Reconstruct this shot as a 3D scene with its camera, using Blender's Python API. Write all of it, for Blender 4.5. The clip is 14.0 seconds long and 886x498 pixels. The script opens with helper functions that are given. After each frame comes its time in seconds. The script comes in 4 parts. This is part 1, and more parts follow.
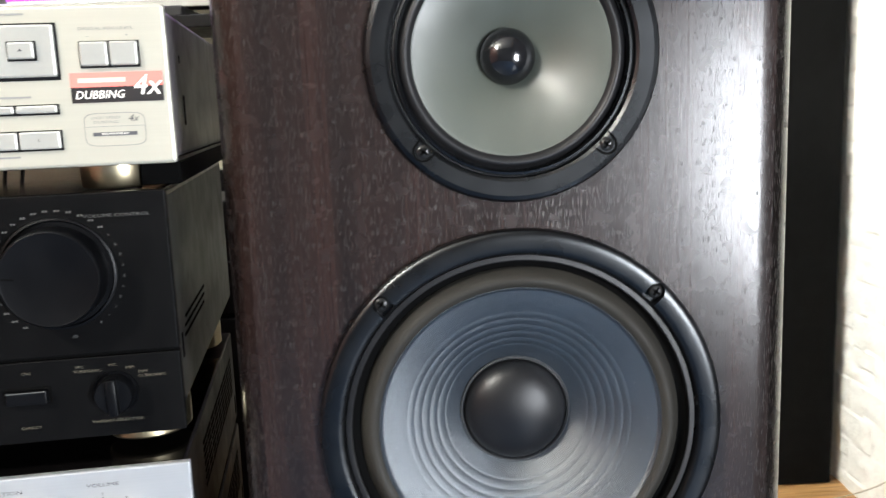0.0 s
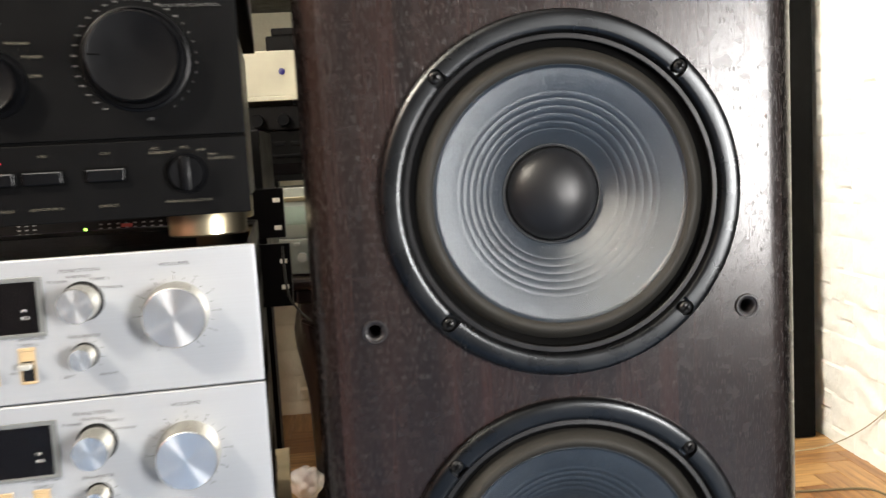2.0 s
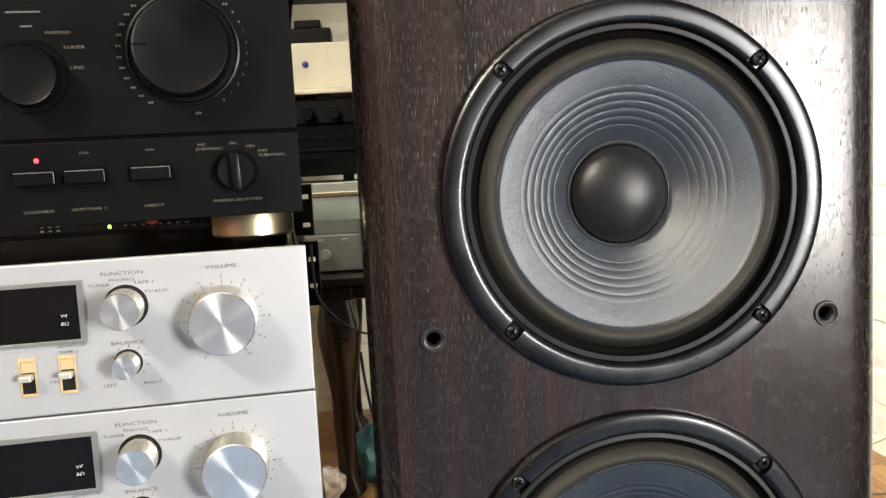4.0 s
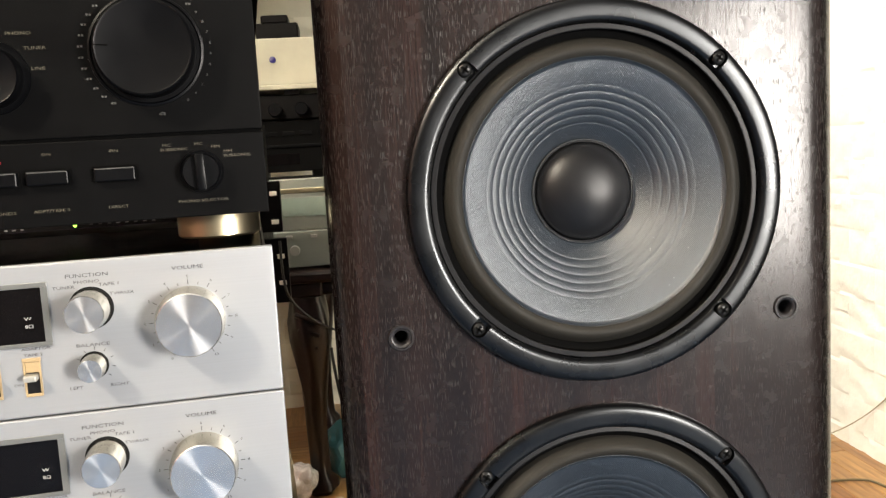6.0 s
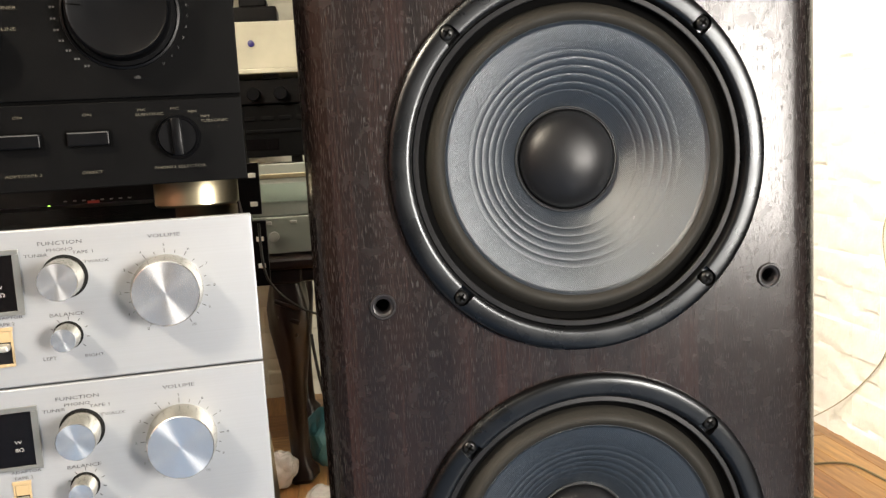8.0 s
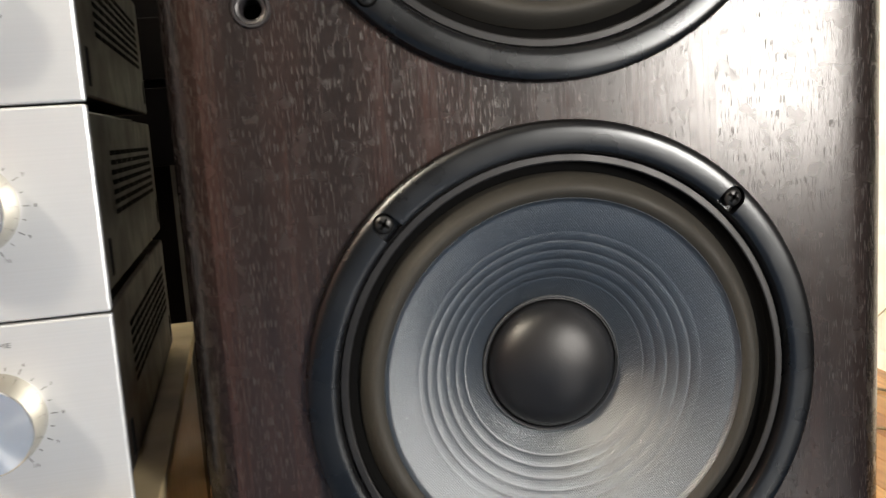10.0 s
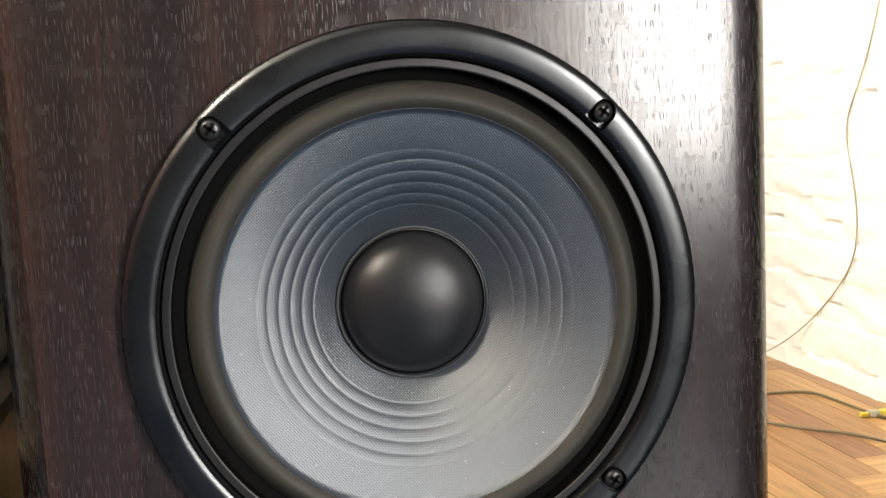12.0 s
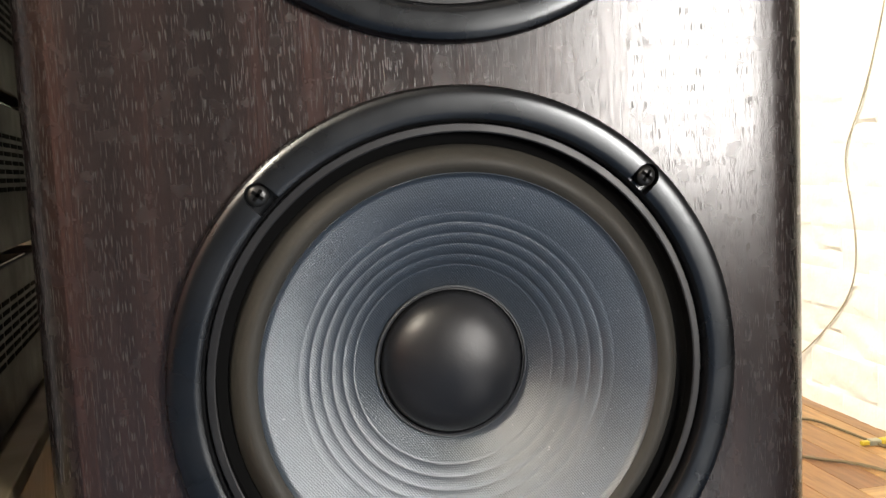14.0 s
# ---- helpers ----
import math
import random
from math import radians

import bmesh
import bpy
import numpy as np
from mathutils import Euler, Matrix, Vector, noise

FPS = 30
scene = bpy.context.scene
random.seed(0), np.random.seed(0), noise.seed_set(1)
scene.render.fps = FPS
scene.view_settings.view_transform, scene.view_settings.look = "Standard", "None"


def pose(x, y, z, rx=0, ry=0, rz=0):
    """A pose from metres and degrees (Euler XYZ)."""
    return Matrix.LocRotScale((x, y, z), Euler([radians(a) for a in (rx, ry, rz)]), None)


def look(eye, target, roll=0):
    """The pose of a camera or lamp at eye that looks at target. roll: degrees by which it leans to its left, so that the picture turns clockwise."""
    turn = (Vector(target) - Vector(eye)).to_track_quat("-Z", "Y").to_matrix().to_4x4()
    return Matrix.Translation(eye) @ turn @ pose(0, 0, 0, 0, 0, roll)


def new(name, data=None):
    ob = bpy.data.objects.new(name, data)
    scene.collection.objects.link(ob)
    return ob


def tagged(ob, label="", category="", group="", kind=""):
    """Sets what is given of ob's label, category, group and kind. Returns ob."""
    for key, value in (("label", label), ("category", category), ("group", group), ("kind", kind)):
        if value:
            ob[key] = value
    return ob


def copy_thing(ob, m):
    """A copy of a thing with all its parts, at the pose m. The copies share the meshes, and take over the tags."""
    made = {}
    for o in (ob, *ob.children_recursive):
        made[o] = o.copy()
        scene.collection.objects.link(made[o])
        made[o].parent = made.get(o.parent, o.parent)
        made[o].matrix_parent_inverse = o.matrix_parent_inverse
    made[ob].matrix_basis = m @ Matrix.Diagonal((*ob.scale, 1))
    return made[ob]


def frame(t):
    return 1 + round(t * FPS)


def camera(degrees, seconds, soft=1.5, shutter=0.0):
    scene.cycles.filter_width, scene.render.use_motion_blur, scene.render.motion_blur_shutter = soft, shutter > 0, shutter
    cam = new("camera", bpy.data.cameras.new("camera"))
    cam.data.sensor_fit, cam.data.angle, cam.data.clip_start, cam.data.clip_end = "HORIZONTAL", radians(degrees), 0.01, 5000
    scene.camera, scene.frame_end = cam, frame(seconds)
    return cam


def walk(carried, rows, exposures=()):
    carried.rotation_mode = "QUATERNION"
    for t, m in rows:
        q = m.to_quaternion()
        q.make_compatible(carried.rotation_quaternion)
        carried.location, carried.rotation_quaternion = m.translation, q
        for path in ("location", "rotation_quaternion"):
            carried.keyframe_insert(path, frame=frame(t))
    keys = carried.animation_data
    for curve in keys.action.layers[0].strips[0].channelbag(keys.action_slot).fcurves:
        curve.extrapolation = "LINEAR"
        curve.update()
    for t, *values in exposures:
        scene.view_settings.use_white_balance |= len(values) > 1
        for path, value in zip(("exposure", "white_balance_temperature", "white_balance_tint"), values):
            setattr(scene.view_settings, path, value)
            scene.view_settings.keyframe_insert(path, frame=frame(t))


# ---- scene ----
cam = camera(55.0, 14.0, 1.35, 0.4)
PATH = [
    (0, (-0.063, -0.506, 0.81), (0.008, 1.465, 0.478), -2.3),
    (0.5, (-0.148, -0.547, 0.784), (0.133, 1.415, 0.515), -3.2),
    (1, (-0.15, -0.609, 0.795), (-0.041, 1.369, 0.517), -3.0),
    (1.2, (-0.166, -0.658, 0.796), (-0.034, 1.324, 0.562), -3.1),
    (1.5, (-0.157, -0.658, 0.752), (-0.041, 1.321, 0.484), -3.1),
    (2, (-0.129, -0.578, 0.639), (0.025, 1.405, 0.43), -3.2),
    (2.5, (-0.052, -0.524, 0.654), (0.092, 1.459, 0.436), -3.3),
    (3, (-0.065, -0.528, 0.675), (0.086, 1.455, 0.458), -3.3),
    (3.5, (-0.147, -0.535, 0.656), (-0.001, 1.449, 0.456), -3.1),
    (3.7, (-0.164, -0.538, 0.643), (-0.024, 1.445, 0.426), -3.0),
    (5.8, (-0.152, -0.552, 0.646), (0.024, 1.427, 0.416), -3.1),
    (6, (-0.16, -0.546, 0.647), (0.045, 1.429, 0.406), -3.3),
    (6.5, (-0.158, -0.544, 0.644), (0.043, 1.43, 0.394), -3.3),
    (7, (-0.16, -0.544, 0.647), (0.07, 1.427, 0.399), -3.3),
    (7.2, (-0.161, -0.545, 0.642), (0.079, 1.427, 0.409), -3.2),
    (9.3, (-0.162, -0.458, 0.578), (0.099, 1.502, 0.282), -3.3),
    (9.5, (-0.149, -0.43, 0.518), (0.12, 1.535, 0.257), -3.1),
    (10, (-0.103, -0.39, 0.468), (0.131, 1.576, 0.182), -3.8),
    (10.5, (-0.083, -0.364, 0.437), (0.224, 1.593, 0.164), -3.3),
    (11, (-0.06, -0.364, 0.411), (0.237, 1.603, 0.209), -2.8),
    (11.5, (-0.053, -0.363, 0.411), (0.252, 1.6, 0.18), -3.0),
    (12, (-0.052, -0.363, 0.411), (0.284, 1.596, 0.188), -3.0),
    (12.5, (-0.053, -0.361, 0.408), (0.301, 1.596, 0.2), -2.9),
    (13, (-0.057, -0.36, 0.418), (0.307, 1.594, 0.2), -2.9),
    (13.5, (-0.064, -0.357, 0.431), (0.305, 1.596, 0.205), -2.9),
    (14, (-0.075, -0.356, 0.434), (0.295, 1.6, 0.239), -2.7),
]
walk(cam, [(t, look(eye, target, roll)) for t, eye, target, roll in PATH],
     [(0.0, 0.17, 6050, 8), (1.5, 0.17, 6050, 8), (2.2, 0.20, 6850, 10), (3.5, 0.22, 6900, 10), (6.0, 0.10, 7050, 10), (9.0, 0.14, 7100, 10), (10.0, 0.14, 7100, 10), (11.5, 0.20, 6850, 10), (14.0, 0.20, 6850, 10)])

# ---------------------------------------------------------------- light
world = bpy.data.worlds.new("world")
scene.world = world
world.use_nodes = True
wn = world.node_tree.nodes
sky = wn.new("ShaderNodeTexSky")
sky.sky_type, sky.sun_disc = "NISHITA", False
sky.sun_elevation, sky.sun_rotation = radians(40), radians(100)
wn["Background"].inputs[1].default_value = 0.1
world.node_tree.links.new(sky.outputs[0], wn["Background"].inputs[0])


def area(name, m, sx, sy, watts, colour):
    d = bpy.data.lights.new(name, "AREA")
    d.shape, d.size, d.size_y, d.energy, d.color = "RECTANGLE", sx, sy, watts, colour
    ob = new(name, d)
    ob.matrix_world = m
    return ob


# daylight in the opening of the side wall, and the bulb of the room
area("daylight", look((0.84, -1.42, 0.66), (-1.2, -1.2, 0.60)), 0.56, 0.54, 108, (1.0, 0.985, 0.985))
bulb = bpy.data.lights.new("room_lamp", "POINT")
bulb.energy, bulb.shadow_soft_size, bulb.color = 280, 0.12, (1.0, 0.94, 0.82)
new("room_lamp", bulb).location = (-1.50, -1.40, 2.08)

# unseen fill lamp, added to brighten the brick wall alone
area("wall_fill", look((-1.00, 0.70, 2.00), (0.80, 0.80, 0.50)), 1.1, 1.1, 16, (1.0, 0.98, 0.90)).data.spread = radians(64)


# ---------------------------------------------------------------- materials
def material(name, colour, rough=0.5, metal=0.0, coat=0.0):
    m = bpy.data.materials.new(name)
    m.use_nodes = True
    b = m.node_tree.nodes["Principled BSDF"]
    b.inputs["Base Color"].default_value = (*colour, 1)
    b.inputs["Roughness"].default_value = rough
    b.inputs["Metallic"].default_value = metal
    b.inputs["Coat Weight"].default_value = coat
    return m


def node(m, kind, **sets):
    n = m.node_tree.nodes.new(kind)
    for k, v in sets.items():
        n.inputs[k].default_value = v
    return n


def link(m, a, b):
    m.node_tree.links.new(a, b)


def coords(m, scale, which="Object"):
    t, mp = node(m, "ShaderNodeTexCoord"), node(m, "ShaderNodeMapping")
    mp.inputs["Scale"].default_value = scale
    link(m, t.outputs[which], mp.inputs["Vector"])
    return mp.outputs[0]


def ramp(m, fac, stops):
    r = node(m, "ShaderNodeValToRGB")
    e = r.color_ramp.elements
    while len(e) < len(stops):
        e.new(0.5)
    for el, (p, c) in zip(e, stops):
        el.position, el.color = p, (*c, 1)
    link(m, fac, r.inputs[0])
    return r.outputs[0]


def noisy(m, scale, detail=3.0, vec=None, rough=0.5):
    n = node(m, "ShaderNodeTexNoise", Scale=scale, Detail=detail, Roughness=rough)
    if vec:
        link(m, vec, n.inputs["Vector"])
    return n.outputs[0]


def bump(m, height, strength, distance):
    b = node(m, "ShaderNodeBump", Strength=strength, Distance=distance)
    link(m, height, b.inputs["Height"])
    link(m, b.outputs[0], m.node_tree.nodes["Principled BSDF"].inputs["Normal"])
    return b


def base(m):
    return m.node_tree.nodes["Principled BSDF"].inputs


def grainy(name, colour, rough, metal=0.0, scale=900.0, strength=0.15, spread=0.12, dist=0.0003):
    """Paint or plastic with a fine texture and faint uneven tone."""
    m = material(name, colour, rough, metal)
    v = coords(m, (1, 1, 1))
    lo, hi = [tuple(min(1, c * f) for c in colour) for f in (1 - spread, 1 + spread)]
    link(m, ramp(m, noisy(m, 14, 4, v), [(0.3, lo), (0.7, hi)]), base(m)["Base Color"])
    r = ramp(m, noisy(m, 40, 4, v), [(0.3, (rough * 0.85,) * 3), (0.7, (min(1, rough * 1.15),) * 3)])
    link(m, r, base(m)["Roughness"])
    bump(m, noisy(m, scale, 2, v), strength, dist)
    return m


def dark_veneer(name, depth=1.0):
    """Dark stained veneer under satin lacquer; the short matt pores have their glints coloured in grey."""
    m = material(name, (0.02, 0.012, 0.011), 0.22)
    v = coords(m, (1, 1, 1))
    broad = noisy(m, 1.0, 5, coords(m, (46, 46, 1.3)), 0.66)
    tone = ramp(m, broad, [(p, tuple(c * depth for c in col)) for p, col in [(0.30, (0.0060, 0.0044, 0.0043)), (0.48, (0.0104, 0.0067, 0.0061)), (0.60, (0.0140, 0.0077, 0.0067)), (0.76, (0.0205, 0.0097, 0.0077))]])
    fine = noisy(m, 1.0, 3, coords(m, (420, 420, 9)), 0.6)
    streak = ramp(m, fine, [(0.3, (0.72, 0.72, 0.74)), (0.7, (1.15, 1.12, 1.1))])
    mul = node(m, "ShaderNodeMix")
    mul.data_type, mul.blend_type = "RGBA", "MULTIPLY"
    mul.inputs["Factor"].default_value = 1.0
    link(m, tone, mul.inputs["A"])
    link(m, streak, mul.inputs["B"])
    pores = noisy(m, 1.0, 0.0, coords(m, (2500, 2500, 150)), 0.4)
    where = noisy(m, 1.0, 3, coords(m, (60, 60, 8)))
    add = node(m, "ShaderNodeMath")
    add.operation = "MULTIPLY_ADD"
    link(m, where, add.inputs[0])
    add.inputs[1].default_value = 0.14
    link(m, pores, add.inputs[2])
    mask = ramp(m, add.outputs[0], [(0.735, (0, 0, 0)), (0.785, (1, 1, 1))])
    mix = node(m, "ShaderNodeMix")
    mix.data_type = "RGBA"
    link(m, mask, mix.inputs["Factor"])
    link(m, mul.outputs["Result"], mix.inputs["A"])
    # paler grey puts the pores' glints of light into the colour
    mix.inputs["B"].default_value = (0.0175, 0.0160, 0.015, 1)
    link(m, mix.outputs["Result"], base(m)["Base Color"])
    r = ramp(m, noisy(m, 90, 4, v), [(0.3, (0.23,) * 3), (0.7, (0.29,) * 3)])
    rm = node(m, "ShaderNodeMix")
    link(m, mask, rm.inputs["Factor"])
    link(m, r, rm.inputs["A"])
    rm.inputs["B"].default_value = 0.42
    link(m, rm.outputs["Result"], base(m)["Roughness"])
    sm = node(m, "ShaderNodeMix")
    link(m, mask, sm.inputs["Factor"])
    sm.inputs["A"].default_value, sm.inputs["B"].default_value = 0.31, 0.20
    link(m, sm.outputs["Result"], base(m)["Specular IOR Level"])
    # slightly uneven lacquer that follows the grain, with sunken pores
    low = noisy(m, 1.0, 4, coords(m, (340, 340, 60)), 0.5)
    h = node(m, "ShaderNodeMath")
    h.operation = "MULTIPLY_ADD"
    link(m, mask, h.inputs[0])
    h.inputs[1].default_value = -0.45
    link(m, low, h.inputs[2])
    bump(m, h.outputs[0], 0.20, 0.0003)
    return m


def woven_cone(name, colour, scale):
    """Coated cloth: a fine weave that glitters a little, its sparkles coloured in as pale specks."""
    m = material(name, colour, 0.46)
    base(m)["IOR"].default_value = 1.75
    base(m)["Specular IOR Level"].default_value = 0.52
    base(m)["Specular Tint"].default_value = (0.92, 0.97, 1.0, 1)
    v = coords(m, (1, 1, 1))
    lo, hi = [tuple(c * f for c in colour) for f in (0.8, 1.2)]
    tone = ramp(m, noisy(m, 35, 5, v), [(0.3, lo), (0.7, hi)])
    # sparkles of the weave, painted into the base colour
    glint_mask = ramp(m, noisy(m, 620, 1, v), [(0.76, (0, 0, 0)), (0.80, (1, 1, 1))])
    mix = node(m, "ShaderNodeMix")
    mix.data_type = "RGBA"
    link(m, glint_mask, mix.inputs["Factor"])
    link(m, tone, mix.inputs["A"])
    mix.inputs["B"].default_value = (0.10, 0.105, 0.11, 1)
    link(m, mix.outputs["Result"], base(m)["Base Color"])
    turned = node(m, "ShaderNodeMapping")
    turned.inputs["Rotation"].default_value = (0, radians(38), 0)
    link(m, v, turned.inputs["Vector"])
    a = node(m, "ShaderNodeTexWave", Scale=scale, Distortion=1.2)
    b = node(m, "ShaderNodeTexWave", Scale=scale, Distortion=1.2)
    a.bands_direction, b.bands_direction = "X", "Z"
    link(m, turned.outputs[0], a.inputs["Vector"])
    link(m, turned.outputs[0], b.inputs["Vector"])
    s = node(m, "ShaderNodeMath")
    s.operation = "MULTIPLY"
    link(m, a.outputs[1], s.inputs[0])
    link(m, b.outputs[1], s.inputs[1])
    g = node(m, "ShaderNodeMath")
    g.operation = "MULTIPLY_ADD"
    link(m, noisy(m, 800, 3, v, 0.8), g.inputs[0])
    g.inputs[1].default_value = 1.6
    link(m, s.outputs[0], g.inputs[2])
    bump(m, g.outputs[0], 0.38, 0.0004)
    r = ramp(m, noisy(m, 1500, 1, v), [(0.35, (0.29,) * 3), (0.7, (0.40,) * 3)])
    link(m, r, base(m)["Roughness"])
    return m


def brushed(name, colour, rough, axis_scale, strength=0.15, metal=1.0):
    """Brushed aluminium; the brushing runs along the axis with the small scale."""
    m = material(name, colour, rough, metal)
    n = noisy(m, 1.0, 3, coords(m, axis_scale))
    lo, hi = [tuple(min(1, c * f) for c in colour) for f in (0.98, 1.02)]
    link(m, ramp(m, n, [(0.3, lo), (0.7, hi)]), base(m)["Base Color"])
    bump(m, n, strength, 0.0002)
    return m


def turned_metal(name, colour, rough, metal=1.0):
    """Aluminium turned on a lathe, with its crossed fan of light."""
    m = material(name, colour, rough, metal)
    base(m)["Anisotropic"].default_value = 0.92
    t = node(m, "ShaderNodeTangent")
    t.direction_type, t.axis = "RADIAL", "Y"
    link(m, t.outputs[0], base(m)["Tangent"])
    link(m, ramp(m, noisy(m, 120, 3, coords(m, (1, 1, 1))), [(0.3, tuple(c * 0.92 for c in colour)), (0.7, colour)]), base(m)["Base Color"])
    return m


def random_tone(m, strength):
    """A tone of its own for each piece."""
    oi = node(m, "ShaderNodeObjectInfo")
    return ramp(m, oi.outputs["Random"], strength)


def parquet_wood():
    m = material("parquet_wood", (0.4, 0.2, 0.08), 0.38)
    tone = random_tone(m, [(0.0, (0.27, 0.12, 0.044)), (0.35, (0.47, 0.255, 0.095)), (0.7, (0.55, 0.33, 0.135)), (1.0, (0.36, 0.165, 0.060))])
    grain = ramp(m, noisy(m, 1.0, 5, coords(m, (85, 7, 40)), 0.65), [(0.35, (0.45, 0.4, 0.35)), (0.62, (1, 1, 1))])
    mix = node(m, "ShaderNodeMix")
    mix.data_type, mix.blend_type = "RGBA", "MULTIPLY"
    mix.inputs["Factor"].default_value = 0.85
    link(m, tone, mix.inputs["A"])
    link(m, grain, mix.inputs["B"])
    link(m, mix.outputs["Result"], base(m)["Base Color"])
    bump(m, grain, 0.15, 0.0004)
    return m


def foam_brick(name, lo, hi):
    m = material(name, hi, 0.6)
    v = coords(m, (1, 1, 1))
    link(m, ramp(m, noisy(m, 9, 4, v), [(0.3, lo), (0.7, hi)]), base(m)["Base Color"])
    bump(m, noisy(m, 34, 8, v, 0.55), 0.6, 0.005)
    return m


def dark_carved():
    m = material("dark_brown_wood", (0.06, 0.02, 0.012), 0.3)
    n = noisy(m, 1.0, 4, coords(m, (40, 40, 8)))
    link(m, ramp(m, n, [(0.3, (0.004, 0.0020, 0.0018)), (0.7, (0.013, 0.0055, 0.0040))]), base(m)["Base Color"])
    bump(m, noisy(m, 60, 3, coords(m, (1, 1, 1))), 0.3, 0.002)
    return m


def glow(name, colour, power):
    m = material(name, (0.01, 0.01, 0.01), 0.4)
    base(m)["Emission Color"].default_value = (*colour, 1)
    base(m)["Emission Strength"].default_value = power
    return m


def dull(m, level=0.25):
    """A coating that throws little light back."""
    base(m)["Specular IOR Level"].default_value = level
    return m


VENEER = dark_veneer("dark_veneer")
SHADED_EDGE = dark_veneer("shaded_edge_veneer", 0.35)
FRAME_BLACK = dull(grainy("satin_black_metal", (0.0010, 0.0011, 0.0014), 0.29, 0.0, 1300, 0.10), 0.36)
base(FRAME_BLACK)["Specular Tint"].default_value = (0.93, 0.97, 1.0, 1)
GASKET = dull(grainy("black_rubber_ring", (0.0060, 0.0060, 0.0066), 0.48), 0.27)
FOAM = dull(grainy("grey_foam_surround", (0.0137, 0.0127, 0.0104), 0.66, 0.0, 700, 0.3), 0.2)
CONE = woven_cone("woven_grey_cone", (0.0112, 0.0155, 0.0215), 330)
PALE_CONE = dull(grainy("pale_grey_cone", (0.046, 0.052, 0.044), 0.42, 0.0, 900, 0.06), 0.42)
CAP = dull(grainy("black_dust_cap", (0.004, 0.0042, 0.005), 0.40, 0.0, 700, 0.14), 0.26)
GLOSS_CAP = grainy("glossy_black_cap", (0.004, 0.0042, 0.005), 0.16, 0.0, 700, 0.03)
RIM = grainy("grey_glue_rim", (0.035, 0.037, 0.040), 0.35)
SCREW = dull(grainy("black_screw_steel", (0.006, 0.006, 0.006), 0.34, 0.0), 0.3)
SOCKET = dull(grainy("dark_grey_plastic", (0.012, 0.011, 0.012), 0.4), 0.3)
HOLE = dull(material("deep_black", (0.0015, 0.0015, 0.0015), 0.8), 0.03)
SILVER = brushed("brushed_silver_face", (0.285, 0.297, 0.310), 0.40, (3, 3, 1500), 0.004, 0.45)
KNOB = turned_metal("turned_silver", (0.70, 0.705, 0.71), 0.20, 0.9)
KNOB_RIM = brushed("pale_gold_rim", (0.52, 0.48, 0.39), 0.20, (200, 200, 200), 0.05)
BLACK_FACE = dull(grainy("black_face", (0.0016, 0.0016, 0.0017), 0.5, 0.0, 1500, 0.06), 0.05)
BLACK_KNOB = dull(grainy("black_knob", (0.0017, 0.0018, 0.0022), 0.36, 0.0, 1500, 0.06), 0.10)
CASE = dull(grainy("black_sheet_metal", (0.0032, 0.0030, 0.0032), 0.42, 0.0, 1200, 0.25), 0.10)
CHAMPAGNE = brushed("champagne_face", (0.33, 0.32, 0.268), 0.45, (3, 3, 700), 0.06, 0.4)
BUTTON = brushed("satin_silver_button", (0.30, 0.30, 0.275), 0.35, (300, 300, 300), 0.05, 0.35)
GROOVE = dull(material("dark_gap", (0.006, 0.006, 0.0065), 0.6), 0.1)
BRASS = brushed("brushed_brass_foot", (0.56, 0.49, 0.33), 0.30, (4, 4, 900))
GLASS_BLACK = dull(grainy("dark_display_glass", (0.003, 0.0026, 0.0028), 0.10, 0.0, 300, 0.0), 0.22)
BEZEL = grainy("grey_display_bezel", (0.12, 0.125, 0.122), 0.34, 0.3)
INK = material("black_print", (0.045, 0.045, 0.05), 0.5)
GREY_CASE = grainy("mauve_grey_case", (0.085, 0.075, 0.085), 0.45, 0.0, 900, 0.2)
SIDE_CASE = dull(grainy("brown_grey_sheet_metal", (0.0052, 0.0044, 0.0041), 0.40, 0.0, 1200, 0.04), 0.06)
SATIN_CASE = grainy("satin_black_case", (0.012, 0.011, 0.012), 0.38, 0.0, 1200, 0.2)
GREY_INK = material("grey_print", (0.16, 0.16, 0.155), 0.5)
PALE_INK = material("pale_print", (0.042, 0.042, 0.039), 0.5)
GLYPH = material("soft_white_print", (0.30, 0.30, 0.29), 0.5)
GOLD_INK = material("gold_print", (0.056, 0.050, 0.034), 0.5)
IVORY = grainy("ivory_plastic", (0.30, 0.22, 0.12), 0.4)
RED_STICKER = material("salmon_sticker", (0.70, 0.16, 0.13), 0.35)
BLACK_STICKER = material("black_sticker", (0.012, 0.010, 0.010), 0.35)
WHITE = material("white_print", (0.82, 0.80, 0.72), 0.4)
WHITE_CASE = grainy("white_painted_case", (0.36, 0.35, 0.275), 0.4)
# the navy button is no lamp; a faint glow is added to it
BLUE_GLOW = glow("faint_blue_glow", (0.03, 0.015, 0.5), 0.22)
RED_LAMP = glow("red_lamp", (1.0, 0.03, 0.05), 4.0)
GREEN_LAMP = glow("green_lamp", (0.4, 1.0, 0.1), 3.0)
CYAN_LAMP = glow("display_white", (0.8, 0.82, 0.84), 0.8)
BLACK_CLOTH = dull(grainy("matt_black_panel", (0.0045, 0.0045, 0.0045), 0.75, 0.0, 500, 0.3), 0.05)
PARQUET = parquet_wood()
BRICK = foam_brick("white_foam_brick", (0.84, 0.83, 0.75), (0.89, 0.885, 0.82))
# darker copy of the brick; the back wall's shade is in its colour
SHADED_BRICK = foam_brick("shaded_foam_brick", (0.56, 0.54, 0.42), (0.67, 0.65, 0.52))
